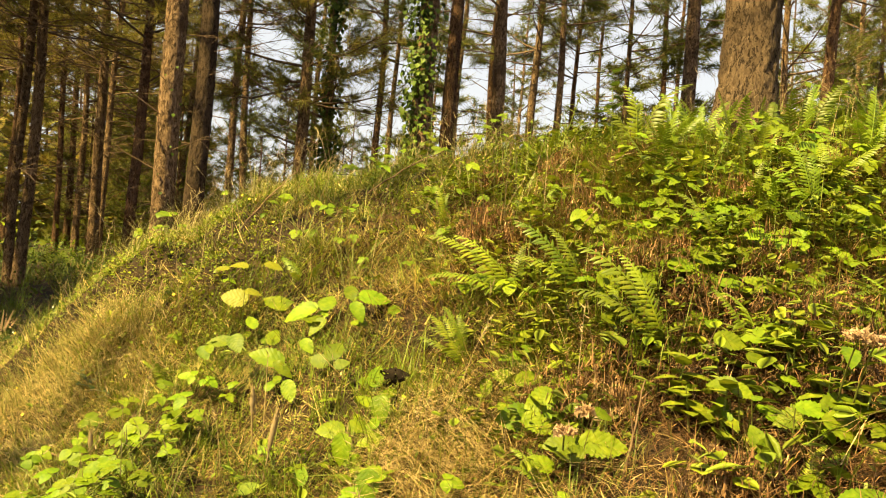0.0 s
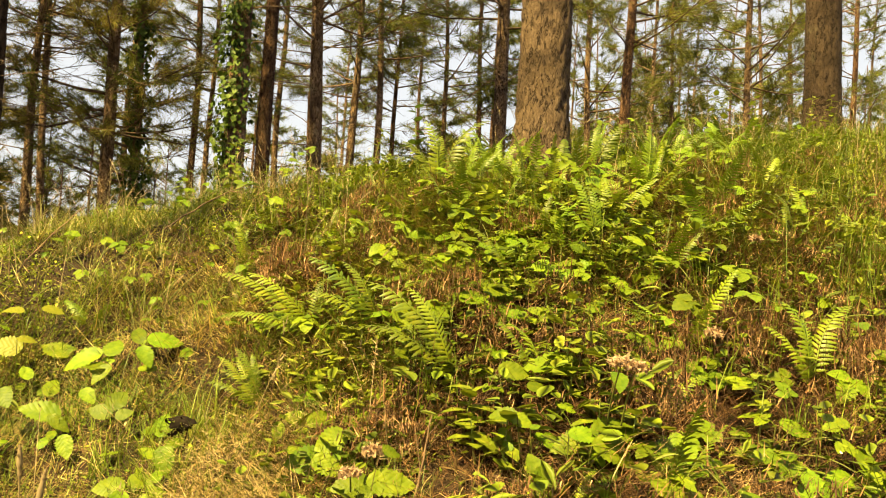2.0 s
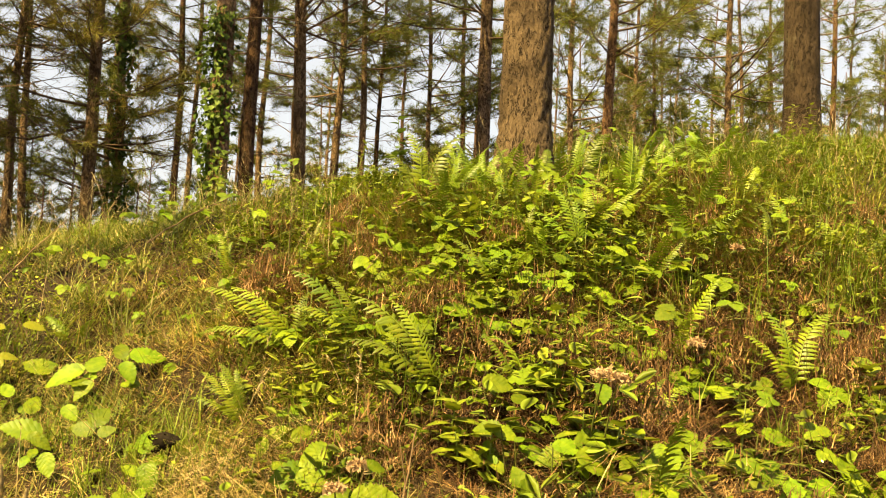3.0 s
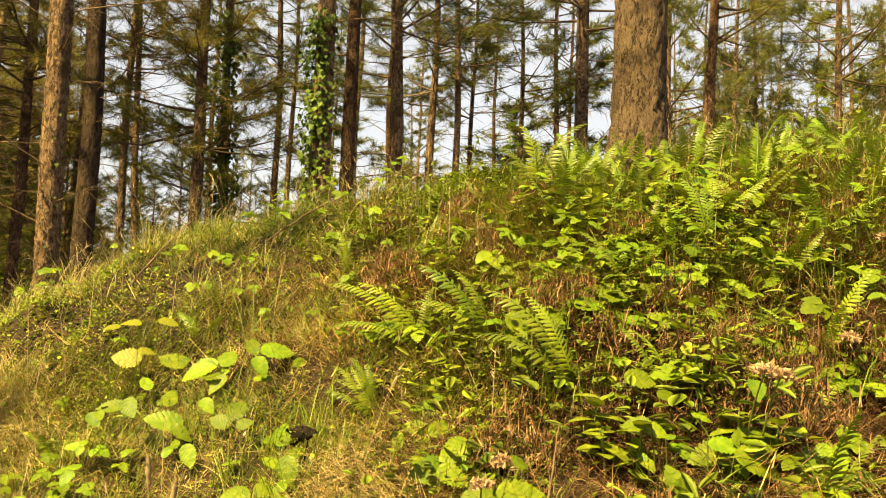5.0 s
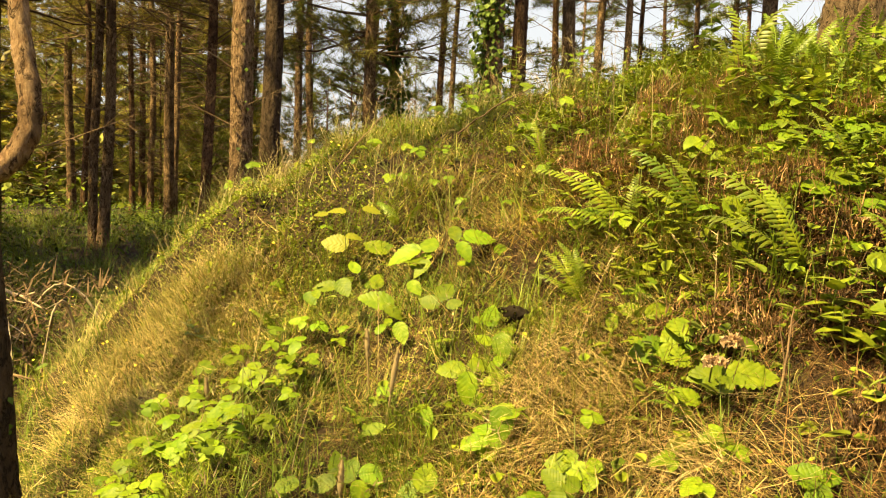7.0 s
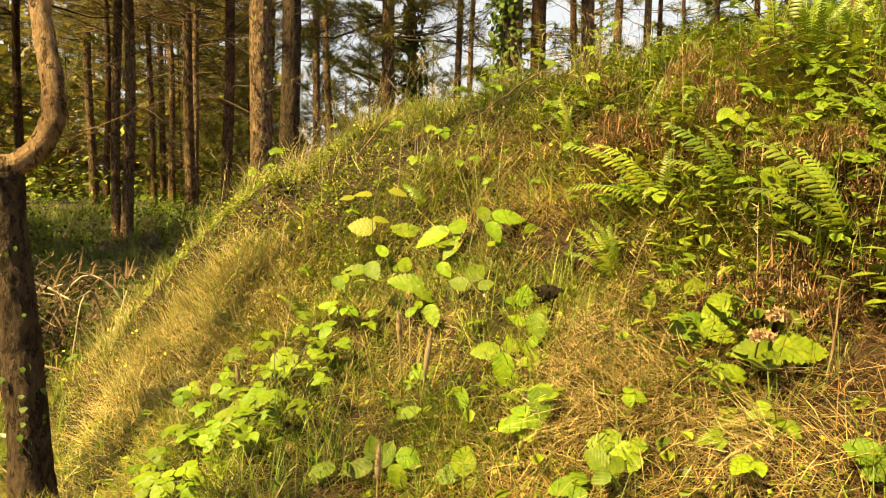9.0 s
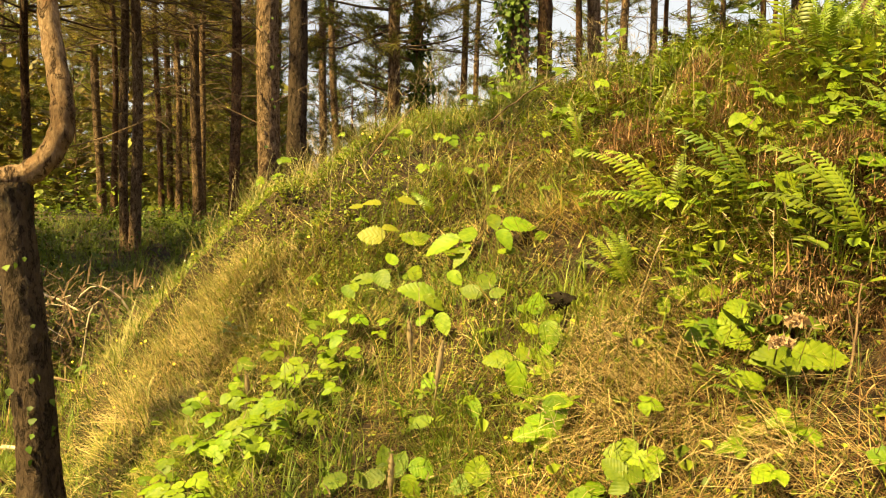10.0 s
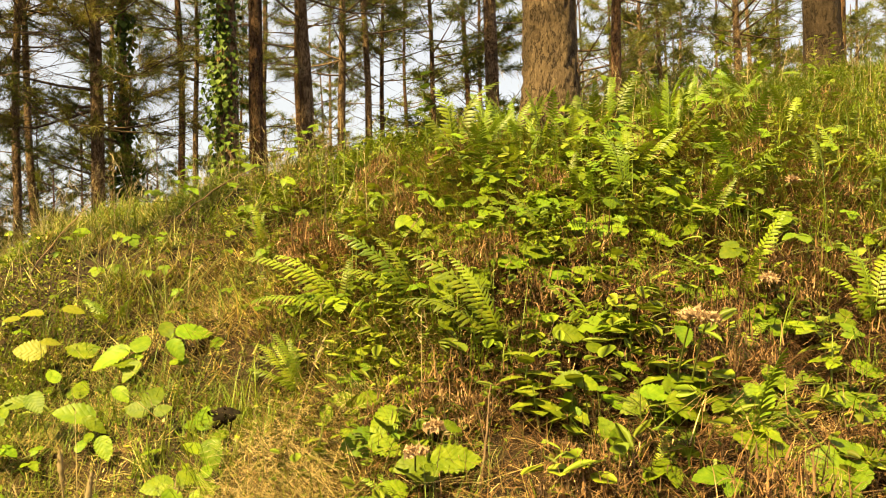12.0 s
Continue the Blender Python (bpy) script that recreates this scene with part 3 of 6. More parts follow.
for i, (x, y, k) in enumerate([(-3.0, 13.6, 0.85), (-0.9, 12.6, 0.62), (-4.6, 17.0, 1.0), (1.9, 19.0, 0.9), (4.6, 18.5, 1.0), (-2.6, 19.5, 1.05), (7.6, 16.0, 1.2), (10.6, 17.0, 1.2), (0.3, 23.0, 1.0),
                               (-7.2, 19.0, 1.0), (3.4, 24.0, 1.2), (-9.6, 21.0, 1.1), (12.5, 20.0, 1.3), (-12.0, 19.0, 1.1), (-5.0, 24.0, 1.2),
                               (-5.6, 15.6, 1.0), (-3.3, 12.9, 0.62), (-2.0, 13.8, 0.66), (-6.8, 16.6, 1.0), (-1.9, 17.6, 0.8), (-0.4, 18.6, 0.7), (-3.9, 21.0, 1.15), (-8.6, 18.2, 1.1), (-6.2, 21.5, 1.2), (5.6, 21.0, 1.0), (-0.9, 25.0, 1.1)]):
    young_pine(x, y, k, 700 + i)


def crooked_pine():
    """A leaning stump whose one living stem leaves it sideways and sweeps upright."""
    x, y = -1.87, 1.9
    z0 = float(height(x, y))
    tree = thing("crooked_pine", x, y, z0, "crooked young pine with a J-shaped stem on a dark stump", "pine tree")
    p = Pile()
    r = np.random.default_rng(5)
    z = np.linspace(-0.2, 1.29 - z0, 70)
    ang = np.arange(40) * 2 * math.pi / 40
    v = np.zeros((70, 40, 3))
    for i, zz in enumerate(z):
        cx = 0.02 - 0.062 * zz + 0.012 * math.sin(3 * zz)
        rad = 0.072 * (1 + 0.3 * math.exp(-max(zz, 0) / 0.1)) * (1 - 0.10 * zz) * (1.0 if zz < z[-1] - 0.05 else 1.12 - 2.0 * (zz - z[-1] + 0.05))
        for j in range(40):
            q = Vector((math.cos(ang[j]) * rad, math.sin(ang[j]) * rad, zz * 0.3)) * 40
            dist = noise.voronoi(q)[0]
            rr = rad + 0.006 * (min(1, 3 * (dist[1] - dist[0])) - 0.6 + 0.6 * noise.noise(q * 2))
            v[i, j] = (cx + math.cos(ang[j]) * rr, math.sin(ang[j]) * rr, zz)
    f = []
    for i in range(69):
        for j in range(40):
            a, b = i * 40 + j, i * 40 + (j + 1) % 40
            f += [(a, b, b + 40), (a, b + 40, a + 40)]
    top = 69 * 40
    p.add(v.reshape(-1, 3), f + [(top, top + j, top + j + 1) for j in range(1, 39)])
    part("stump", p.mesh("stump", BARK_SHADED), tree)
    way = [(-0.34, -0.06, 1.36), (-0.20, -0.03, 1.335), (-0.10, 0.0, 1.30), (-0.02, 0.04, 1.315), (0.05, 0.07, 1.38), (0.085, 0.10, 1.48), (0.075, 0.12, 1.60), (0.03, 0.15, 1.75), (-0.01, 0.18, 1.92),
           (-0.03, 0.21, 2.15), (-0.04, 0.25, 2.5), (-0.05, 0.3, 3.2), (-0.05, 0.35, 4.6)]
    pts = np.array([(a, b, c - z0) for a, b, c in way])
    k = np.linspace(0, len(pts) - 1, 110)
    path = np.stack([np.interp(k, np.arange(len(pts)), pts[:, c]) for c in range(3)], 1)
    for _ in range(6):
        path[1:-1] = 0.25 * path[:-2] + 0.5 * path[1:-1] + 0.25 * path[2:]
    q = Pile()
    wob = 1 + 0.05 * np.sin(np.arange(110) * 0.9) + r.normal(0, 0.015, 110)
    q.tube(path, np.interp(k, [0, 2, 5, 9, 12], [0.047, 0.044, 0.043, 0.034, 0.012]) * wob, 20, (0.0, 1.0, 0.0))
    part("stem", q.mesh("stem", BARK_SMOOTH), tree, label="smooth orange-brown curved stem")
    for (a, b, c, yaw, pitch, L) in [(0.05, 0.09, 1.40, 0.1, -0.10, 0.42), (0.08, 0.12, 1.62, 0.5, -0.35, 0.24), (0.06, 0.12, 1.58, 2.2, 0.4, 0.22), (-0.05, 0.02, 0.78, -0.2, 0.3, 0.12), (-0.06, -0.05, 0.9, -1.8, 0.2, 0.1)]:
        part("dead_branch", BRANCHES[int(L * 37) % 8], tree, Matrix.Translation((a, b, c - z0)) @ Matrix.Rotation(yaw, 4, "Z") @ Matrix.Rotation(pitch, 4, "Y") @ Matrix.Diagonal((L, L, L, 1)))
    m = Matrix.Translation((-0.05, 0.34, 4.0 - z0)) @ Matrix.Diagonal((0.3, 0.3, 0.3, 1))
    part("branchwork", YOUNG[0][0], tree, m)
    part("crown", YOUNG[0][1], tree, m)


crooked_pine()

# ---- leaves ----


def leaflet(length, width, seed=0, n=7, cup=0.10, teeth=0.10, droop=0.18):
    """A toothed oval blade along +x with a folded midrib; n steps."""
    r = np.random.default_rng(seed)
    v, f = [], []
    for i in range(n + 1):
        s = i / n
        prof = (s ** 0.55 * (1 - s) ** 0.9 / 0.394 if 0 < s < 0.86 else 0.37 * (1 - s) / 0.14 if s < 1 else 0.0) if s > 0 else 0.0
        w = width * 0.5 * prof * (1 + (teeth if i % 2 else -teeth) + r.normal(0, 0.03))
        z = -droop * length * s * s
        v += [(length * s, 0, z), (length * s - 0.02 * length, w, z + cup * w * 2 + r.normal(0, 0.01) * length), (length * s - 0.02 * length, -w, z + cup * w * 2 + r.normal(0, 0.01) * length)]
        if i:
            a, b = 3 * i - 3, 3 * i
            f += [(a, b, b + 1), (a, b + 1, a + 1), (a, a + 2, b + 2), (a, b + 2, b)]
    return np.array(v), np.array(f)


def bramble_leaf_mesh(seed, mat):
    """Three toothed leaflets on a short stalk; the end one reaches 1 unit from the joint."""
    r = np.random.default_rng(seed)
    p = Pile()
    spread = r.uniform(1.0, 1.35)
    for yaw, L, off in ((0, 1.0, 0.22), (spread, 0.82, 0.04), (-spread, 0.82, 0.04)):
        v, f = leaflet(L * r.uniform(0.9, 1.08), L * r.uniform(0.72, 0.86), seed * 3 + int(yaw * 10) + 40, cup=r.uniform(0.04, 0.14), droop=r.uniform(0.08, 0.3), teeth=0.09, n=13)
        v[:, 0] += off
        tilt = np.array(rot(yaw, r.uniform(-0.15, 0.15), r.uniform(-0.1, 0.25)))
        p.add(v @ tilt.T, f)
    p.tube([(-0.5, 0, -0.25), (-0.2, 0, -0.05), (0.22, 0, 0)], [0.022, 0.02, 0.016], 4)
    return p.mesh("leaf", mat)


LEAVES = [bramble_leaf_mesh(s, BRAMBLE) for s in range(6)]
LEAVES_Y = [bramble_leaf_mesh(s, BRAMBLE_Y) for s in range(2)]


def stalk_mesh(a, b, r0, r1, arch, mat, name="stem", n=7):
    p = Pile()
    a, b = np.array(a, float), np.array(b, float)
    k = np.linspace(0, 1, n)[:, None]
    p.tube(a + (b - a) * k + np.array([0, 0, 1.0]) * arch * 4 * k * (1 - k), np.linspace(r0, r1, n), 4)
    return p.mesh(name, mat)


def bramble(x, y, leaves, label="bramble shoot with broad toothed bright green leaves", group="brambles on the bank", yellow=False):
    """leaves: (x, y, z, size, yaw, tilt) of each leaf's joint in the world; tilt lifts the far edge towards the viewer."""
    z0 = float(height(x, y))
    plant = thing("bramble", x, y, z0, label, "bramble", group)
    for i, (lx, ly, lz, size, yaw, tilt) in enumerate(leaves):
        foot = (0.02 * math.sin(i * 2.4), 0.02 * math.cos(i * 2.4), -0.01)
        m = Matrix.Translation((lx - x, ly - y, lz - z0)) @ (Matrix.Rotation(tilt, 4, "X") @ Matrix.Rotation(yaw, 4, "Z")) @ Matrix.Diagonal((size, size, size, 1))
        joint = m @ Vector((-0.5, 0, -0.25))
        stem = part("stem", stalk_mesh(foot, joint, 0.0024, 0.0015, 0.02, STEM), plant)
        part("leaf", (LEAVES_Y if yellow else LEAVES)[(i * 5 + int(abs(lx * 100))) % (2 if yellow else 6)], stem, m)
    return plant


def bramble_patch(x, y, count, spread, size, rise, seed, yellow=False, label="bramble shoot with broad toothed bright green leaves"):
    r = np.random.default_rng(seed)
    leaves = []
    for _ in range(count):
        a, q = r.uniform(0, 6.28), spread * math.sqrt(r.uniform(0, 1))
        lx, ly = x + q * math.cos(a), y + q * math.sin(a)
        leaves.append((lx, ly, float(height(lx, ly)) + rise * r.uniform(0.5, 1.2), size * r.uniform(0.65, 1.2), r.uniform(0, 6.28), r.uniform(0.05, 0.75)))
    return bramble(x, y, leaves, label, yellow=yellow)


LEAFLETS = []
for s in range(6):
    lv, lf = leaflet(1.0, (0.70, 0.64, 0.74, 0.60, 0.67, 0.72)[s], 70 + s, 19, (0.05, 0.10, 0.03, 0.13, 0.07, 0.1)[s], 0.085, (0.08, 0.2, 0.12, 0.25, 0.05, 0.16)[s])
    LEAFLETS.append((mesh_from("leaf", lv - [0.5, 0, 0], lf, BRAMBLE, True), mesh_from("leaf", lv - [0.5, 0, 0], lf, BRAMBLE_Y, True)))


def shoot(x, y, leaves, yellow=False):
    """A bramble shoot; leaves: centre (x, y, z), length, turn within its own plane and tilt of that plane, in degrees."""
    z0 = float(height(x, y))
    plant = thing("bramble", x, y, z0, "bramble shoot with yellowing leaves in the dry grass" if yellow else "bramble shoot with broad toothed bright green leaves", "bramble", "brambles on the bank")
    r = np.random.default_rng(int(abs(x * 100)) + 7)
    for i, (lx, ly, lz, L, phi, e) in enumerate(leaves):
        a, b = radians(phi), radians(e + r.uniform(-8, 8))
        n = Vector((r.normal(0, 0.15), -math.cos(b), math.sin(b))).normalized()
        ax = (math.cos(a) * Vector((1, 0, 0)) + math.sin(a) * Vector((0, math.sin(b), math.cos(b))))
        ax = (ax - n * ax.dot(n)).normalized()
        m = Matrix((ax, n.cross(ax), n)).transposed().to_4x4()
        m = Matrix.Translation((lx - x, ly - y, lz - z0)) @ m @ Matrix.Diagonal((L, L * r.uniform(0.85, 1.12), L, 1))
        root = m @ Vector((-0.5, 0, 0))
        gx, gy = 0.8 * root.x, 0.8 * root.y
        stem = part("stem", stalk_mesh((gx, gy, float(height(x + gx, y + gy)) - z0 - 0.01), root, 0.0020, 0.0012, 0.01, STEM), plant)
        part("leaf", LEAFLETS[(i * 5 + int(abs(lx * 100))) % 6][1 if yellow else 0], stem, m)

# ---- brambles ----
shoot(-0.39, 2.17, [(-0.14, 2.15, 1.151, 0.133, 15, 50), (-0.44, 2.23, 1.066, 0.148, 200, 45), (-0.34, 2.28, 1.111, 0.104, 80, 50), (-0.24, 2.17, 1.170, 0.093, 100, 40), (-0.19, 2.03, 1.106, 0.089, -60, 40),
    (-0.36, 2.16, 1.024, 0.093, 230, 40), (-0.49, 1.93, 0.933, 0.135, 170, 45), (-0.71, 2.11, 0.944, 0.100, 190, 45), (-0.61, 1.98, 0.963, 0.089, -60, 45), (-0.07, 2.13, 1.109, 0.065, 224, 51),
    (-0.39, 2.19, 1.049, 0.096, 165, 70), (-0.19, 2.06, 1.064, 0.058, 33, 59), (-0.76, 2.11, 0.897, 0.076, 311, 52), (-0.39, 2.28, 1.018, 0.091, 138, 69), (-0.19, 2.06, 1.060, 0.069, 169, 61),
    (-0.73, 2.07, 0.920, 0.055, 298, 54)])
shoot(-0.41, 2.09, [(-0.54, 2.27, 0.959, 0.084, 80, 45), (-0.24, 1.87, 0.983, 0.085, 60, 35), (-0.30, 1.90, 0.937, 0.086, 160, 40), (-0.42, 1.90, 0.898, 0.086, -30, 45), (-0.38, 1.83, 0.836, 0.089, -70, 35),
    (-0.58, 2.44, 1.076, 0.127, 160, 55), (-0.64, 2.30, 1.006, 0.085, 120, 50), (-0.36, 2.01, 0.969, 0.072, -50, 40), (-0.20, 1.76, 0.955, 0.057, 20, 45), (-0.58, 2.29, 0.942, 0.054, 107, 56),
    (-0.43, 1.87, 0.871, 0.051, 82, 45), (-0.66, 2.33, 0.953, 0.045, 69, 48), (-0.56, 2.30, 0.941, 0.061, 23, 35), (-0.46, 1.91, 0.840, 0.061, 62, 40), (-0.60, 2.32, 0.961, 0.041, 355, 59)])
shoot(-0.08, 1.59, [(-0.08, 1.73, 0.931, 0.085, 80, 30), (-0.19, 1.51, 0.796, 0.091, 190, 40), (-0.10, 1.50, 0.818, 0.072, 10, 45), (-0.04, 1.47, 0.878, 0.088, -80, 25), (-0.05, 1.41, 0.819, 0.073, -60, 35),
    (-0.02, 1.57, 0.910, 0.064, 40, 40), (-0.10, 1.57, 0.879, 0.060, 160, 45), (-0.12, 1.74, 0.914, 0.055, 107, 56), (-0.05, 1.43, 0.851, 0.053, 82, 45), (-0.12, 1.59, 0.826, 0.032, 69, 48),
    (-0.12, 1.52, 0.801, 0.053, 23, 35), (-0.05, 1.57, 0.861, 0.046, 62, 40)])
shoot(0.42, 1.29, [(0.31, 1.47, 1.003, 0.087, 170, 40), (0.38, 1.38, 1.020, 0.096, 30, 40), (0.47, 1.31, 1.007, 0.084, 60, 30), (0.39, 1.23, 0.985, 0.095, 210, 35), (0.33, 1.24, 0.933, 0.108, 190, 40),
    (0.39, 1.19, 0.931, 0.096, -30, 35), (0.43, 1.05, 0.922, 0.098, 190, 40), (0.53, 1.03, 0.929, 0.123, -5, 40), (0.53, 1.08, 0.993, 0.066, 15, 50), (0.48, 1.33, 1.042, 0.066, 120, 45),
    (0.26, 1.45, 0.966, 0.066, 264, 51), (0.44, 1.21, 0.934, 0.066, 264, 33), (0.38, 1.04, 0.874, 0.076, 161, 53), (0.47, 1.35, 0.991, 0.034, 159, 67), (0.48, 1.34, 0.977, 0.062, 223, 44),
    (0.42, 1.22, 0.911, 0.054, 250, 65), (0.45, 1.01, 0.905, 0.065, 201, 32), (0.45, 1.34, 1.016, 0.050, 290, 49)])
shoot(0.64, 1.70, [(0.56, 1.63, 1.177, 0.120, 185, 40), (0.62, 1.49, 1.190, 0.076, -15, 40), (0.73, 1.77, 1.388, 0.108, 150, 25), (0.65, 1.65, 1.289, 0.128, -30, 45), (0.73, 1.61, 1.323, 0.091, -20, 45),
    (0.58, 1.71, 1.232, 0.063, 60, 45), (0.51, 1.66, 1.148, 0.069, 347, 63), (0.62, 1.69, 1.243, 0.067, 7, 33), (0.54, 1.67, 1.164, 0.075, 184, 33), (0.62, 1.60, 1.257, 0.098, 284, 59)])
shoot(0.93, 2.19, [(0.69, 2.20, 1.579, 0.126, 180, 60), (0.76, 2.08, 1.579, 0.108, 0, 60), (0.91, 2.10, 1.630, 0.104, 200, 55), (0.99, 2.04, 1.641, 0.073, 0, 60), (0.99, 2.34, 1.765, 0.112, 30, 50),
    (1.24, 2.30, 1.711, 0.137, -10, 60), (0.82, 2.02, 1.572, 0.073, 20, 60), (1.01, 1.99, 1.577, 0.072, 170, 55), (0.69, 2.24, 1.563, 0.091, 228, 39), (1.00, 2.07, 1.604, 0.057, 100, 37),
    (0.78, 2.03, 1.530, 0.047, 212, 36), (0.80, 2.05, 1.541, 0.059, 15, 67), (0.86, 2.10, 1.572, 0.066, 250, 60), (1.28, 2.35, 1.715, 0.065, 355, 43)])
shoot(0.88, 1.71, [(0.82, 1.87, 1.462, 0.120, 200, 65), (0.84, 1.58, 1.365, 0.106, 10, 55), (0.87, 1.85, 1.481, 0.100, -10, 60), (0.91, 1.58, 1.392, 0.099, 20, 55), (0.85, 1.65, 1.406, 0.074, 160, 55),
    (0.92, 1.55, 1.337, 0.077, -20, 50), (0.94, 1.45, 1.325, 0.071, 10, 50), (0.85, 1.83, 1.451, 0.065, 41, 62), (0.86, 1.56, 1.344, 0.064, 283, 37), (0.91, 1.47, 1.299, 0.044, 316, 32),
    (0.86, 1.89, 1.440, 0.077, 50, 45), (0.86, 1.57, 1.352, 0.071, 29, 68), (0.87, 1.63, 1.347, 0.059, 295, 35), (0.98, 1.45, 1.314, 0.055, 80, 70)])
shoot(0.92, 1.08, [(0.95, 1.17, 1.209, 0.156, 170, 66), (0.76, 0.94, 1.112, 0.072, 160, 45), (0.81, 0.94, 1.097, 0.064, -20, 45), (0.89, 1.09, 1.160, 0.060, 40, 55), (0.86, 1.18, 1.183, 0.093, 354, 39),
    (0.78, 0.97, 1.055, 0.045, 290, 35), (0.84, 0.93, 1.086, 0.033, 26, 60), (1.06, 0.97, 1.193, 0.071, 258, 60), (0.78, 0.95, 1.038, 0.034, 119, 41)])
shoot(0.91, 0.91, [(0.92, 0.91, 1.054, 0.113, 190, 45), (1.01, 0.86, 1.091, 0.128, 10, 55), (0.99, 0.81, 1.053, 0.116, -20, 45), (0.82, 0.86, 1.013, 0.082, 100, 40), (0.83, 0.81, 0.984, 0.080, -80, 35),
    (0.97, 0.89, 1.043, 0.084, 240, 55), (0.94, 0.85, 1.081, 0.092, 348, 65), (0.83, 0.84, 0.956, 0.048, 160, 54), (1.06, 0.80, 1.011, 0.090, 229, 69)])
shoot(1.42, 0.88, [(1.34, 0.85, 1.045, 0.087, 160, 45), (1.40, 0.78, 1.030, 0.106, -15, 45), (1.50, 0.91, 1.092, 0.091, -10, 55), (1.58, 0.77, 1.055, 0.090, 60, 45), (1.50, 0.75, 1.015, 0.083, 170, 45),
    (1.58, 0.72, 1.008, 0.088, -10, 45), (1.26, 0.92, 1.095, 0.074, 20, 50), (1.20, 0.88, 1.061, 0.056, 200, 50), (1.36, 0.88, 1.048, 0.060, 246, 71), (1.63, 0.77, 1.014, 0.068, 144, 60),
    (1.28, 0.89, 1.076, 0.039, 283, 64), (1.44, 0.81, 1.010, 0.078, 273, 46), (1.47, 0.77, 0.992, 0.061, 330, 40), (1.62, 0.71, 0.987, 0.064, 0, 32)])
shoot(2.63, 2.16, [(2.64, 2.02, 1.646, 0.103, 10, 45), (2.36, 1.75, 1.561, 0.071, -90, 40), (2.69, 2.24, 1.755, 0.105, 160, 55), (2.80, 2.24, 1.775, 0.117, 0, 55), (2.66, 2.28, 1.781, 0.095, 30, 55),
    (2.66, 1.99, 1.604, 0.072, 259, 33), (2.34, 1.77, 1.525, 0.059, 80, 45), (2.66, 2.24, 1.727, 0.060, 325, 45), (2.67, 2.06, 1.640, 0.065, 343, 54), (2.74, 2.23, 1.758, 0.078, 266, 46)])
shoot(0.90, 1.67, [(0.91, 1.91, 1.468, 0.126, 10, 65), (0.89, 1.63, 1.383, 0.088, 120, 50), (0.96, 1.61, 1.377, 0.095, -10, 50), (0.64, 1.79, 1.332, 0.087, 160, 45), (0.93, 1.70, 1.429, 0.078, 60, 55),
    (0.98, 1.47, 1.305, 0.080, -20, 50), (1.05, 1.42, 1.318, 0.078, 20, 50), (0.84, 1.32, 1.159, 0.083, -10, 60), (0.93, 1.86, 1.444, 0.070, 120, 44), (0.69, 1.79, 1.329, 0.046, 316, 37),
    (1.08, 1.43, 1.307, 0.058, 74, 66), (0.90, 1.60, 1.367, 0.054, 25, 51), (0.96, 1.68, 1.406, 0.057, 42, 31), (0.85, 1.29, 1.122, 0.040, 87, 44)])
shoot(1.25, 2.35, [(0.92, 2.16, 1.640, 0.120, 170, 55), (1.11, 2.15, 1.682, 0.111, 10, 55), (1.43, 2.65, 1.876, 0.121, 50, 40), (1.32, 2.18, 1.674, 0.100, -10, 55), (1.00, 2.20, 1.700, 0.080, 100, 50),
    (1.82, 2.63, 1.913, 0.139, 0, 65), (1.14, 2.04, 1.629, 0.081, 190, 55), (0.86, 2.18, 1.622, 0.077, 301, 46), (1.33, 2.22, 1.639, 0.051, 155, 72), (1.75, 2.63, 1.881, 0.089, 115, 70),
    (0.94, 2.11, 1.590, 0.062, 215, 54), (1.36, 2.16, 1.649, 0.065, 270, 44), (1.12, 2.02, 1.594, 0.049, 24, 36)])
shoot(-0.17, 1.34, [(-0.13, 1.34, 0.785, 0.092, -90, 25), (-0.03, 1.13, 0.755, 0.086, -80, 25), (-0.24, 1.37, 0.696, 0.059, 80, 30), (-0.37, 1.32, 0.666, 0.061, 20, 40), (-0.05, 1.13, 0.697, 0.058, 170, 45),
    (-0.10, 1.41, 0.740, 0.072, 12, 33), (-0.34, 1.33, 0.617, 0.046, 98, 72), (0.01, 1.14, 0.699, 0.066, 281, 72), (-0.07, 1.15, 0.647, 0.036, 195, 36)])
shoot(-0.39, 1.23, [(-0.46, 1.26, 0.578, 0.095, 110, 30), (-0.49, 1.18, 0.554, 0.087, 190, 40), (-0.42, 1.23, 0.582, 0.080, 70, 35), (-0.35, 1.16, 0.594, 0.073, -30, 40), (-0.21, 1.12, 0.617, 0.085, 80, 35),
    (-0.25, 1.11, 0.578, 0.085, 200, 40), (-0.37, 1.12, 0.554, 0.081, -60, 35), (-0.59, 1.21, 0.532, 0.076, 200, 40), (-0.47, 1.22, 0.568, 0.046, 214, 56), (-0.37, 1.19, 0.557, 0.049, 236, 63),
    (-0.35, 1.09, 0.519, 0.050, 234, 46), (-0.45, 1.16, 0.499, 0.050, 202, 73), (-0.19, 1.09, 0.572, 0.046, 73, 39), (-0.60, 1.23, 0.503, 0.042, 56, 48)])
shoot(-0.71, 2.48, [(-0.74, 2.38, 1.090, 0.120, 175, 35), (-0.64, 2.30, 1.123, 0.070, 10, 50), (-0.77, 2.53, 1.215, 0.091, 170, 65), (-0.81, 2.43, 1.200, 0.063, 200, 60), (-0.60, 2.46, 1.225, 0.085, -5, 65)], True)
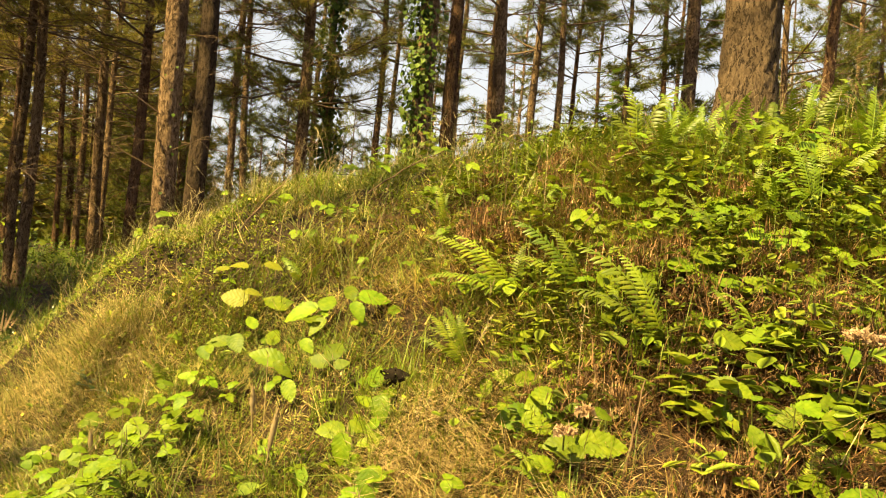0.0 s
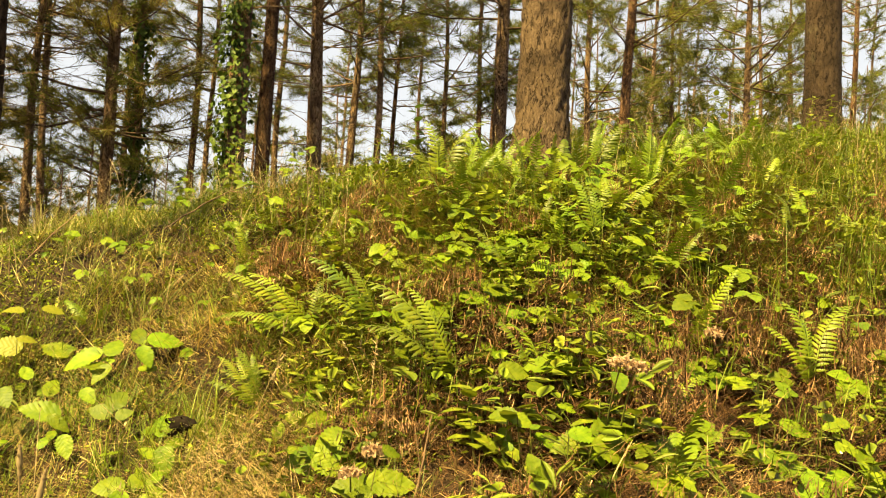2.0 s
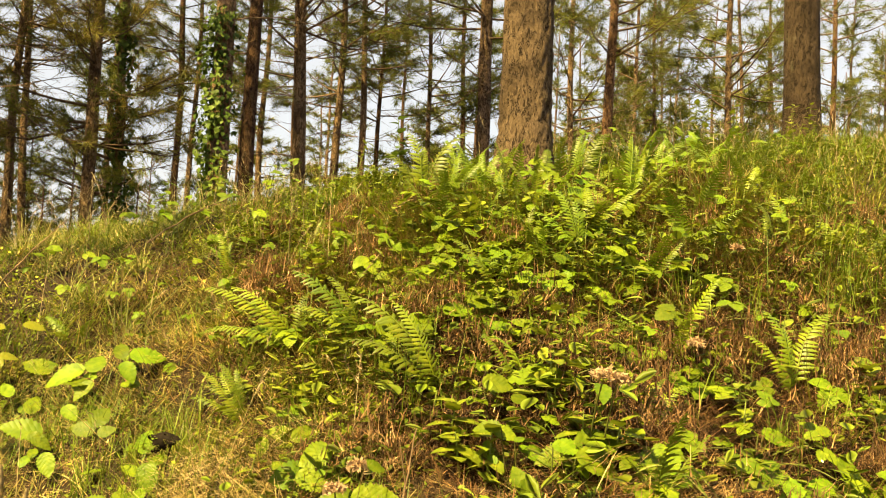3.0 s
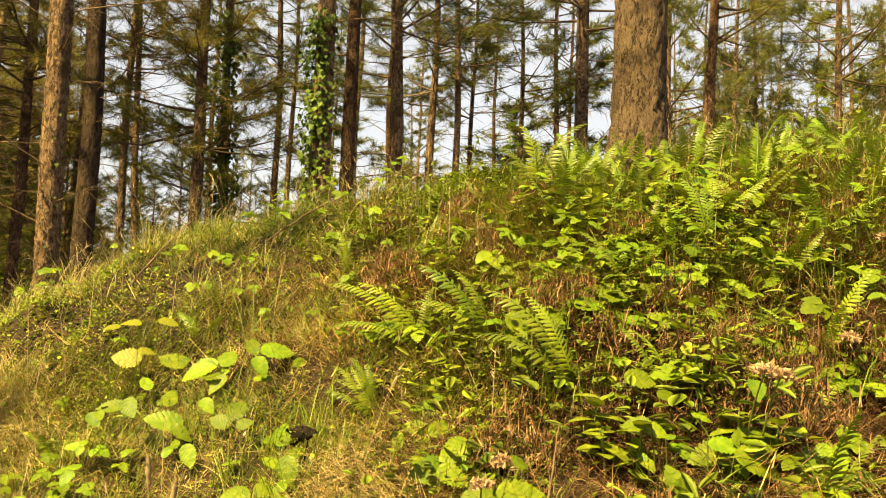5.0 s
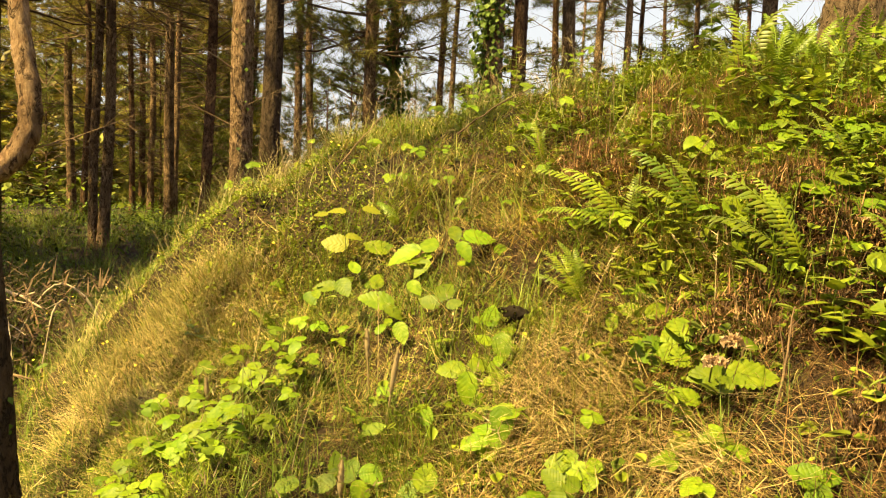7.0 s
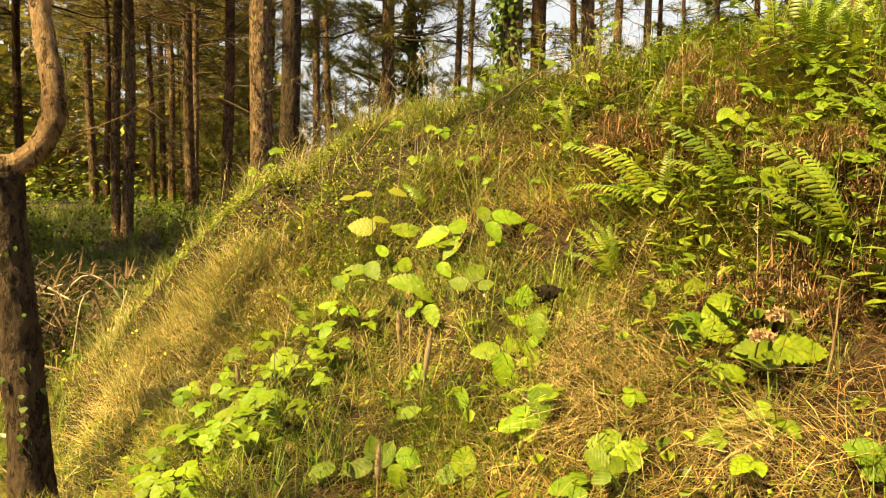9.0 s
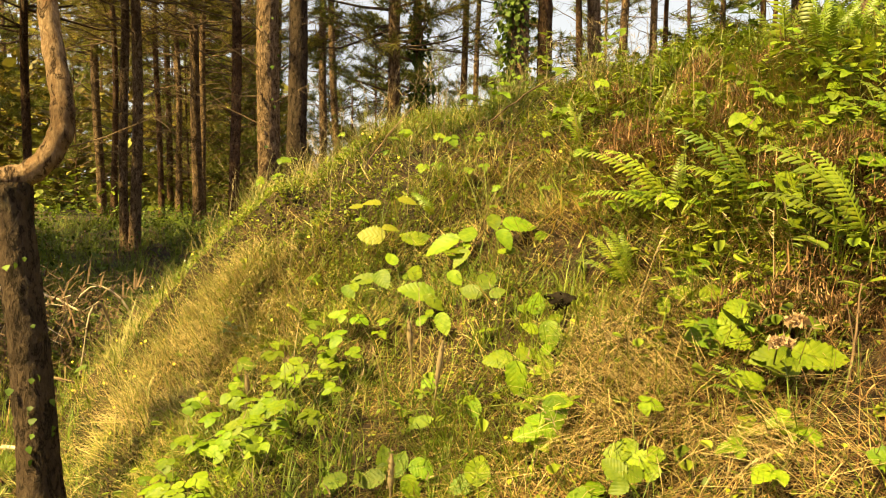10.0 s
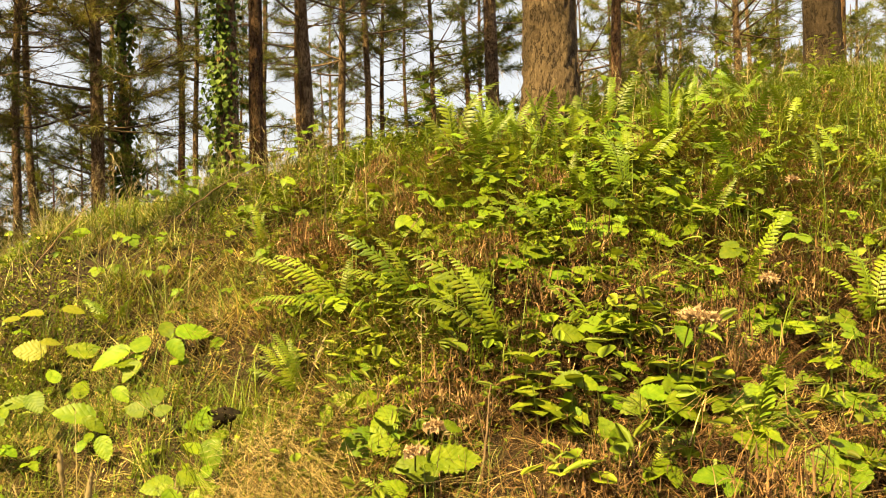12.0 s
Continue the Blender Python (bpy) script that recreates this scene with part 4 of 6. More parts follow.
for i, (x, y, c, sp, size, rise) in enumerate([(-0.95, 1.75, 20, 0.26, 0.055, 0.15), (-1.15, 1.85, 20, 0.24, 0.055, 0.14), (-0.80, 1.60, 16, 0.24, 0.05, 0.14), (-1.2, 1.55, 16, 0.22, 0.055, 0.14), (-0.72, 1.95, 6, 0.16, 0.05, 0.10),
                                               (-1.0, 1.45, 16, 0.24, 0.05, 0.12), (1.05, 2.2, 6, 0.3, 0.06, 0.12), (1.5, 2.4, 7, 0.3, 0.06, 0.14), (1.9, 2.6, 6, 0.3, 0.06, 0.12), (2.4, 2.9, 7, 0.35, 0.06, 0.14),
                                               (0.9, 1.5, 6, 0.25, 0.06, 0.08), (1.25, 1.6, 6, 0.25, 0.055, 0.07), (0.5, 2.6, 6, 0.3, 0.055, 0.10), (0.2, 2.4, 5, 0.3, 0.05, 0.09), (1.2, 2.9, 6, 0.4, 0.06, 0.16),
                                               (-0.6, 3.0, 6, 0.3, 0.045, 0.10), (-0.2, 3.6, 7, 0.35, 0.05, 0.2), (0.2, 3.9, 6, 0.3, 0.05, 0.22), (-1.3, 3.6, 6, 0.3, 0.04, 0.14), (-1.6, 3.4, 7, 0.25, 0.05, 0.14),
                                               (1.0, 1.9, 6, 0.22, 0.06, 0.07), (0.35, 1.95, 5, 0.2, 0.06, 0.08), (0.3, 0.7, 6, 0.3, 0.06, 0.06), (0.9, 0.55, 5, 0.25, 0.06, 0.06), (3.0, 3.6, 7, 0.4, 0.06, 0.2),
                                               (2.6, 4.2, 7, 0.4, 0.06, 0.2), (-0.3, 1.45, 5, 0.3, 0.04, 0.05), (0.75, 2.45, 5, 0.3, 0.055, 0.12), (1.35, 2.15, 6, 0.3, 0.06, 0.12), (0.4, 1.4, 4, 0.2, 0.045, 0.07), (1.0, 1.2, 5, 0.25, 0.05, 0.1),
    (1.6, 1.5, 6, 0.3, 0.06, 0.12), (0.2, 2.9, 5, 0.3, 0.045, 0.12), (1.75, 2.0, 6, 0.3, 0.06, 0.14), (2.2, 2.4, 6, 0.35, 0.06, 0.15), (0.65, 1.85, 5, 0.25, 0.05, 0.1), (-0.3, 2.5, 5, 0.3, 0.04, 0.1), (-0.9, 2.6, 5, 0.3, 0.04, 0.1),
    (1.3, 1.25, 4, 0.2, 0.055, 0.07), (1.6, 1.15, 4, 0.22, 0.05, 0.07), (1.05, 0.95, 4, 0.2, 0.05, 0.06), (1.45, 0.9, 4, 0.22, 0.055, 0.07), (1.95, 1.5, 5, 0.25, 0.055, 0.09), (0.75, 1.3, 4, 0.18, 0.05, 0.06),
    (0.75, 2.0, 6, 0.2, 0.075, 0.12), (1.0, 2.0, 6, 0.22, 0.075, 0.12), (1.15, 1.75, 6, 0.22, 0.07, 0.11), (0.6, 1.9, 5, 0.2, 0.07, 0.1), (1.4, 1.9, 6, 0.25, 0.075, 0.12), (1.5, 2.25, 6, 0.25, 0.07, 0.13),
    (1.25, 0.72, 4, 0.2, 0.075, 0.08), (1.6, 0.62, 4, 0.2, 0.08, 0.08), (0.95, 0.58, 4, 0.2, 0.075, 0.07), (0.12, 0.9, 3, 0.16, 0.06, 0.1), (-0.05, 1.18, 2, 0.1, 0.065, 0.11), (1.85, 1.05, 4, 0.22, 0.075, 0.09)]):
    bramble_patch(x, y, c if x < -0.7 else 2 * c, sp, size, rise, 60 + i)

# ---- ferns ----


def frond_mesh(seed, pairs=20, width=0.27, arch=0.5):
    """An arching frond of unit length along +x with oblong, drooping side leaflets that nearly touch."""
    r = np.random.default_rng(seed)
    p = Pile()
    k = np.linspace(0, 1, 13)
    if arch < 0:      # chord along x, bowed upwards
        mid = np.stack([k, 0.05 * np.sin(3.14 * k + seed), 0.58 * k * (1 - k) ** 0.8], 1)
    else:
        mid = np.stack([k - 0.15 * arch * k * k, 0.05 * np.sin(2 * k + seed), 0.55 * k * (1 - arch * k)], 1)
    p.tube(mid, np.linspace(0.010, 0.003, 13), 4)
    pitch = 0.86 / pairs
    for i in range(2 * pairs):
        sgn = -1 if i % 2 else 1
        s = 0.13 + 0.86 * (i + 0.5) / (2 * pairs)
        c = np.array([np.interp(s, k, mid[:, j]) for j in range(3)])
        c2 = np.array([np.interp(min(1, s + 0.03), k, mid[:, j]) for j in range(3)])
        c1 = np.array([np.interp(s - 0.03, k, mid[:, j]) for j in range(3)])
        d = (c2 - c1) / np.linalg.norm(c2 - c1)
        L = 0.5 * width * min(1.0, (s + 0.08) / 0.36) ** 0.7 * (1.02 - s) ** 0.5 * 1.25 * r.uniform(0.86, 1.1)
        w = np.array([0, sgn, 0.0]) + d * r.uniform(0.22, 0.48) + np.array([0, 0, r.uniform(-0.05, 0.30)])
        w /= np.linalg.norm(w)
        hw = min(0.37 * pitch, 0.30 * L + 0.004) * r.uniform(0.85, 1.08)
        sag, fold = r.uniform(0.25, 0.65), r.uniform(0.1, 0.35)
        v = []
        for q, g in ((0.0, 0.75), (0.3, 1.0), (0.62, 0.82), (0.88, 0.42)):
            m = c + w * L * q + d * 0.12 * L * q * q - np.array([0, 0, sag * L * q * q])
            side = d * hw * g
            drop = np.array([0, 0, fold * hw * g])
            v += [m - side - drop, m, m + side - drop]
        v.append(c + w * L + d * 0.13 * L - np.array([0, 0, sag * L]))
        f = []
        for t in (0, 3, 6):
            f += [(t, t + 1, t + 4), (t, t + 4, t + 3), (t + 1, t + 2, t + 5), (t + 1, t + 5, t + 4)]
        p.add(v, f + [(9, 10, 12), (10, 11, 12)])
    return p.mesh("frond", FERN, False)


FRONDS = [frond_mesh(s, arch=a) for s, a in ((1, 0.35), (2, 0.6), (3, 0.85), (4, 0.5), (5, 1.0))]


def fern(x, y, fronds, label="green fern with arching ladder-like fronds"):
    """fronds: (yaw, lift, length) each; yaw 0 points east, lift raises it from the ground."""
    plant = thing("fern", x, y, float(height(x, y)), label, "fern", "ferns on the bank")
    for i, (yaw, lift, L) in enumerate(fronds):
        m = Matrix.Rotation(yaw, 4, "Z") @ Matrix.Rotation(-lift, 4, "Y") @ Matrix.Rotation(0.5 * math.sin(i * 2.7 + x * 9), 4, "X") @ Matrix.Diagonal((L, L, L, 1))
        part("frond", FRONDS[(i * 2 + int(abs(x) * 31)) % len(FRONDS)], plant, Matrix.Translation((0, 0, -0.01)) @ m)


def fern_clump(x, y, n, L, seed, lift=(0.3, 0.9)):
    r = np.random.default_rng(seed)
    a0 = r.uniform(0, 6.28)
    fern(x, y, [(a0 + 6.28 * i / n + r.uniform(-0.4, 0.4), r.uniform(*lift), L * r.uniform(0.65, 1.15)) for i in range(n)])


FLAT = [frond_mesh(s, pairs=p, width=w, arch=-1) for s, p, w in ((31, 19, 0.28), (32, 21, 0.25), (33, 17, 0.30))]


def tall_fern(x, y, tips):
    """Fronds from one crown to each tip (x, y, z), faces turned to the light."""
    z0 = float(height(x, y))
    plant = thing("fern", x, y, z0, "green fern with arching ladder-like fronds", "fern", "ferns on the bank")
    ways = [Vector((tx - x, ty - y, tz - z0)) for tx, ty, tz in tips]
    ways += [Matrix.Rotation(a, 3, "Y") @ (w * k) for w in ways[:1] for a, k in ((0.22, 0.8), (-0.38, 0.85))]
    for i, d in enumerate(ways):
        n = Vector((-0.15 + 0.12 * math.sin(3 * i + 9 * x), -0.30, 0.9))
        ax = d.normalized()
        n = (n - ax * n.dot(ax)).normalized()
        m = Matrix((ax, n.cross(ax), n)).transposed().to_4x4() @ Matrix.Diagonal((d.length, d.length, d.length, 1))
        part("frond", FLAT[(i + int(abs(x) * 37)) % 3], plant, m)


tall_fern(0.58, 1.78, [(0.33, 1.83, 1.47)])
tall_fern(0.75, 1.36, [(0.49, 1.44, 1.40)])
tall_fern(0.37, 1.92, [(0.02, 1.97, 1.39), (0.37, 1.97, 1.39)])
tall_fern(0.20, 1.69, [(0.06, 1.74, 1.14)])
tall_fern(0.10, 2.70, [(0.04, 2.72, 1.63)])
tall_fern(1.69, 1.13, [(1.62, 1.18, 1.40), (1.87, 1.20, 1.40)])
tall_fern(2.45, 2.75, [(2.21, 2.80, 2.20)])
tall_fern(2.25, 2.05, [(2.19, 2.10, 1.84)])
tall_fern(2.37, 2.14, [(2.33, 2.19, 1.89)])
tall_fern(0.61, 2.23, [(0.80, 2.28, 1.51)])
tall_fern(1.43, 1.49, [(1.27, 1.49, 1.34), (1.26, 1.38, 1.31)])
tall_fern(1.20, 1.03, [(1.34, 1.08, 1.20)])
tall_fern(1.61, 2.58, [(1.53, 2.63, 1.97)])
tall_fern(2.33, 3.24, [(2.52, 3.29, 2.33)])
tall_fern(0.41, 1.03, [(0.31, 1.06, 0.90)])
tall_fern(0.88, 0.75, [(0.98, 0.80, 1.01)])
tall_fern(1.42, 2.04, [(1.31, 2.09, 1.84)])
tall_fern(0.96, 2.90, [(0.86, 2.95, 2.18), (1.20, 2.95, 2.21)])
tall_fern(1.27, 2.90, [(1.37, 2.95, 2.14)])
tall_fern(0.21, 1.71, [(0.11, 1.74, 1.17)])
tall_fern(1.69, 2.80, [(1.85, 2.85, 2.24)])
LOW = {(0.8, 2.65), (0.95, 2.95), (0.7, 3.0), (0.55, 3.2), (0.45, 2.75)}      # where the crest stays open
CLUMPS = [(1.05, 2.75, 6, 0.34), (1.3, 2.9, 6, 0.36), (1.55, 2.95, 5, 0.34), (0.8, 2.65, 5, 0.3), (0.95, 2.95, 6, 0.34), (1.8, 3.0, 6, 0.36), (1.15, 3.15, 6, 0.36), (0.7, 3.0, 5, 0.3), (1.4, 2.5, 5, 0.3),
          (2.0, 2.7, 5, 0.34), (1.1, 2.35, 5, 0.28), (1.7, 2.35, 5, 0.3), (2.2, 3.2, 6, 0.34), (1.25, 1.95, 5, 0.28), (1.55, 1.8, 5, 0.28), (1.0, 1.75, 4, 0.26), (0.55, 3.2, 5, 0.28), (2.5, 3.4, 5, 0.32),
          (0.45, 2.75, 4, 0.24), (1.45, 1.35, 4, 0.26), (1.9, 2.1, 5, 0.3), (1.3, 2.65, 5, 0.32), (1.6, 2.7, 5, 0.32), (0.95, 1.25, 4, 0.24), (1.1, 0.75, 4, 0.24), (1.35, 3.25, 5, 0.34), (1.9, 3.3, 5, 0.34),
          (2.1, 3.0, 5, 0.34), (2.35, 2.85, 5, 0.34), (2.65, 3.1, 5, 0.34), (2.05, 2.35, 5, 0.32), (2.4, 2.5, 5, 0.32), (2.9, 3.6, 5, 0.34), (1.5, 2.2, 5, 0.3), (1.85, 2.55, 5, 0.34), (1.2, 2.1, 5, 0.28), (0.9, 2.3, 5, 0.26)]
for i, (x, y, n, L) in enumerate(CLUMPS):
    fern_clump(x, y, n, L * (0.62 if (x, y) in LOW else 0.95 if y > 2.4 else 1.0), 300 + i, (0.45, 1.15) if y > 2.4 else (0.3, 0.9))
for i, (x, y) in enumerate([(-3.0, 3.9), (-3.3, 4.6), (-0.5, 2.6), (-0.9, 2.2)]):
    fern_clump(x, y, 4, 0.2, 360 + i, (0.2, 0.6))

# ---- dead bracken ----


def bracken_mesh(seed):
    """A crumpled heap of curled brown frond ends, about 0.2 m across."""
    r = np.random.default_rng(seed)
    n = 800
    a, q = r.uniform(0, 6.28, n), 0.11 * np.sqrt(r.uniform(0, 1, n))
    z = r.uniform(0, 1, n) ** 0.8 * 0.12 * (1 - (q / 0.13) ** 2)
    base = np.stack([q * np.cos(a), q * np.sin(a), z], 1)
    v, f = strips(base, r.uniform(0, 6.28, n), r.uniform(0.015, 0.075, n), r.uniform(0.0012, 0.0042, n), r.uniform(0.1, 2.0, n), r.uniform(-1.5, 3.5, n), 3)
    return mesh_from("dead_bracken_clump", v, f, BRACKEN)


HEAPS = [bracken_mesh(s) for s in range(50, 55)]
heap_rng = np.random.default_rng(19)
for x, y, z in np.concatenate([spots(110, 0.2, 3.2, 1.1, 3.4, lambda x, y: smooth(x + 0.25 * (y - 2), 0.1, 0.6)), spots(42, 0.7, 2.3, 0.3, 1.6, lambda x, y: smooth(x - 0.28 * (y - 0.6), 0.4, 0.7))]):
    ob = new("dead_bracken_clump", HEAPS[int(heap_rng.integers(0, 5))])
    k = heap_rng.uniform(0.6, 1.25)
    ob.matrix_basis = Matrix.Translation((x, y, z - 0.01)) @ Matrix.Rotation(heap_rng.uniform(0, 6.28), 4, "Z") @ Matrix.Diagonal((k, k, k * heap_rng.uniform(0.8, 1.3), 1))
    tagged(ob, "crumpled heap of curled brown dead bracken", "dead bracken", "dead bracken between the ferns")

# ---- ivy on trunks ----


def ivy(name_tree, axis, ox, oy, z0, z1, count, yaw, spread, size, seed, bulge=0.05, runners=3):
    r = np.random.default_rng(seed)
    base = float(height(ox, oy))
    vine = thing("ivy_vine", ox, oy, base, name_tree, "ivy")
    p, s = Pile(), Pile()
    for i in range(count):
        z = z0 + (z1 - z0) * r.uniform(0, 1) ** 0.9
        c, rad = axis(z)
        a = yaw + r.normal(0, spread)
        lump = 0.5 + 0.5 * math.sin(4.3 * z + 1.7 * a + seed) * math.sin(2.1 * z - 2.6 * a)
        if r.uniform() > 0.35 + lump:
            continue
        q = rad + r.uniform(0.0, bulge) * (0.3 + 1.1 * lump)
        L = size * r.uniform(0.6, 1.3)
        v, f = leaflet(L, L * 0.95, seed + i % 7, n=3, teeth=0.15)
        m = np.array(rot(a, 0, 0)) @ np.array(Euler((r.normal(0, 0.5), r.uniform(0.5, 1.5), r.normal(0, 0.6))).to_matrix())
        p.add(v @ m.T + c + q * np.array([math.cos(a), math.sin(a), 0]), f)
    for j in range(runners):
        zz = np.linspace(-0.05, z1, 24)
        pts = []
        for z in zz:
            c, rad = axis(max(z, 0))
            a = yaw + (j - 1) * 0.5 + 0.3 * math.sin(2.3 * z + j)
            pts.append((c[0] + (rad + 0.006) * math.cos(a), c[1] + (rad + 0.006) * math.sin(a), z))
        s.tube(pts, np.linspace(0.012, 0.004, 24), 4)
    part("foliage", p.mesh("foliage", IVY, False), vine)
    if runners:
        part("stem", s.mesh("stem", STEM), vine)


ivy("dense green ivy climbing a pine trunk", axisI, -0.34, 7.70, 0.3, 3.2, 1200, -2.05, 0.85, 0.058, 1, 0.12)
ivy("dark green ivy sheathing a thin pine trunk", axisC, -1.74, 10.5, 0.5, 4.6, 800, -1.6, 1.4, 0.08, 2, 0.12)
ivy("few ivy sprigs on a pine trunk", axisA, -2.52, 6.35, 0.8, 2.6, 34, -0.6, 0.7, 0.032, 3, 0.03, 0)

# ---- grasses and litter ----


def right_side(x, y):
    return smooth(x + 0.25 * (y - 2), -0.1, 0.6)


def brown_corner(x, y):
    """The dark strip of bare litter low on the east side."""
    return smooth(x - 0.28 * (y - 0.6), 0.3, 0.65) * (1 - smooth(y, 1.5, 2.2))


def dry_east(x, y):
    """Where the ferns and herbs give way to dry grass again."""
    return 1 - 0.6 * smooth(x - 0.3 * (y - 2), 1.4, 2.0)


def near_bank(x, y):
    return 1 - 0.6 * smooth(y, 3.0, 4.8)

def tufts(count, per, box, keep, length, width, lean, curl, segs, spread=0.03):
    """Blades in clumps that fan out from a common foot."""
    c = spots(count, *box, keep)
    k = len(c)
    m = RNG.integers(int(per * 0.4), int(per * 1.6) + 1, k)
    idx = np.repeat(np.arange(k), m)
    n = len(idx)
    a, q = RNG.uniform(0, 6.28, n), spread * np.abs(RNG.normal(0, 1, n))
    x, y = c[idx, 0] + q * np.cos(a), c[idx, 1] + q * np.sin(a)
    size, comb = (RNG.uniform(0.6, 1.3, k) * (1 - 0.45 * smooth(-c[:, 0], 0.3, 1.2) * smooth(c[:, 0], -2.9, -2.5)))[idx], RNG.uniform(0, 6.28, k)[idx]
    yaw = np.where(RNG.uniform(0, 1, n) < 0.45, comb + RNG.normal(0, 0.5, n), a + RNG.normal(0, 0.5, n))
    return strips(np.stack([x, y, height(x, y)], 1), yaw, size * RNG.uniform(*length, n), RNG.uniform(*width, n), RNG.uniform(*lean, n), RNG.uniform(*curl, n), segs)


def flow(x, y, spread):
    """Direction in which flattened grass lies: downhill-ish swirls."""
    return -1.2 + 1.5 * np.sin(1.7 * x + 0.9 * y) + 1.1 * np.sin(2.9 * y - 2.1 * x + 1.0) + RNG.normal(0, spread, len(x))


WIDE = (-2.6, 4.8, 0.1, 6.2)
g = spots(150000, *WIDE, lambda x, y: (1 - 0.4 * smooth(y, 2.5, 3.2)) * (1 - 0.5 * smooth(-x, 1.6, 1.9)) * smooth(y, 1.2, 2.4) * near_bank(x, y) * (0.34 + 0.66 * smooth(patch(x, y, 3.1, 0.7) + 0.35 * (patch(x, y, 9, 0.3) - 0.5), 0.25, 0.75)) * (1 - 0.8 * smooth(x, 2.4, 3.2)))
n = len(g)
stuff("dry_grass_thatch", strips(g + RNG.uniform(0, 0.025, (n, 1)) * np.array([[0, 0, 1.0]]), RNG.uniform(0, 6.28, n), RNG.uniform(0.07, 0.24, n), RNG.uniform(0.003, 0.0062, n), RNG.uniform(0.95, 1.6, n), RNG.uniform(-0.3, 0.4, n), 1), STRAW,
      "flattened dry straw matted on the bank", "dry grass")
g = spots(110000, -1.9, 2.0, 0.3, 2.8, lambda x, y: (0.10 + 0.9 * smooth(patch(x, y, 4.1, 1.9) + 0.3 * patch(x, y, 13, 0.4), 0.4, 0.85)) * (1 - 0.9 * brown_corner(x, y)))
n = len(g)
stuff("fine_thatch", strips(g + RNG.uniform(0, 0.05, (n, 1)) ** 1.3 * np.array([[0, 0, 1.0]]), flow(g[:, 0], g[:, 1], 0.8), RNG.uniform(0.05, 0.2, n), RNG.uniform(0.0014, 0.0032, n), RNG.uniform(0.7, 1.5, n), RNG.uniform(-0.2, 0.7, n), 1), STRAW,
      "fine dry grass thatch low on the bank", "dry grass")
g = spots(95000, -0.7, 1.9, 0.3, 2.3, lambda x, y: smooth(x + 0.25 * y, -0.5, 0.2) * (1 - 0.75 * brown_corner(x, y)) * (1 - 0.85 * smooth(y - 0.3 * x, 1.0, 1.45)) * (0.3 + 0.7 * smooth(patch(x, y, 4.7, 2.6) + 0.4 * (patch(x, y, 12, 1.1) - 0.5), 0.25, 0.7)))
n = len(g)
stuff("litter_mat", strips(g + RNG.uniform(0, 1, (n, 1)) ** 1.6 * np.array([[0, 0, 0.05]]), flow(2.3 * g[:, 0], 2.3 * g[:, 1], 1.1), RNG.uniform(0.05, 0.19, n), RNG.uniform(0.0014, 0.003, n), RNG.uniform(1.1, 1.6, n), RNG.uniform(-0.3, 0.5, n), 1), TAN,
      "thick mat of tan straw and fallen needles", "litter")
g = spots(56000, -2.6, 1.4, 0.3, 2.9, lambda x, y: (1 - 0.8 * brown_corner(x, y)) * (0.08 + 0.92 * smooth(patch(x, y, 3.3, 4.4) + 0.25 * patch(x, y, 11, 2.4), 0.35, 0.8)))
n = len(g)
stuff("fine_grass", strips(g, flow(g[:, 0], g[:, 1], 1.0), RNG.uniform(0.06, 0.2, n), RNG.uniform(0.0016, 0.0034, n), RNG.uniform(0.2, 1.2, n), RNG.uniform(0.2, 1.0, n), 2), GRASS, "fine green grass low on the bank", "grass")
stuff("flank_tussocks", tufts(520, 20, (-2.4, -0.9, 2.0, 5.2), lambda x, y: smooth(-x, 0.9, 1.4) * smooth(height(x, y), 0.15, 0.4) * smooth(patch(x, y, 3.4, 0.6), 0.3, 0.7), (0.30, 0.62), (0.002, 0.0038), (0.1, 0.7), (0.5, 1.6), 5, 0.035), SEDGE,
      "tussocks of long pale arching grass on the steep flank", "grass")
stuff("east_dry_grass", tufts(650, 10, (1.5, 4.8, 1.5, 6.0), lambda x, y: (1 - dry_east(x, y)) * (1 - 0.7 * smooth(x, 2.9, 3.5)) * smooth(patch(x, y, 2.2, 0.2), 0.2, 0.8), (0.08, 0.30), (0.0018, 0.0036), (0.1, 1.2), (0.2, 1.2), 3, 0.05), STRAW,
      "tall dry grass beside the old pines", "dry grass")
stuff("flank_straw", tufts(2600, 22, (-2.1, -0.9, 1.8, 3.5), lambda x, y: smooth(height(x, y), 0.1, 0.4) * np.maximum(0.6 * smooth(y, 2.1, 2.6) * smooth(patch(x, y, 3.0, 5.5), 0.45, 0.8), 1 - smooth(np.hypot(x + 1.45, y - 2.55), 0.2, 0.5)), (0.10, 0.36), (0.0016, 0.0034), (0.5, 1.5), (0.2, 1.2), 3, 0.08), STRAW_PALE,
      "bright bleached straw on the steep flank", "dry grass")
stuff("dry_grass", tufts(6000, 13, WIDE, lambda x, y: (1 - 0.6 * smooth(-x, 1.6, 1.9)) * (1 - 0.6 * smooth(x, 2.6, 3.3)) * (1 - 0.85 * brown_corner(x, y)) * near_bank(x, y) * (1 - 0.5 * right_side(x, y)) * smooth(patch(x, y, 2.7, 0.9) + 0.4 * (patch(x, y, 9, 2.3) - 0.5), 0.25, 0.65), (0.08, 0.26), (0.0014, 0.0030), (0.7, 1.55), (0.1, 1.0), 3), STRAW,
      "tufts of dry straw-coloured grass on the bank", "dry grass")
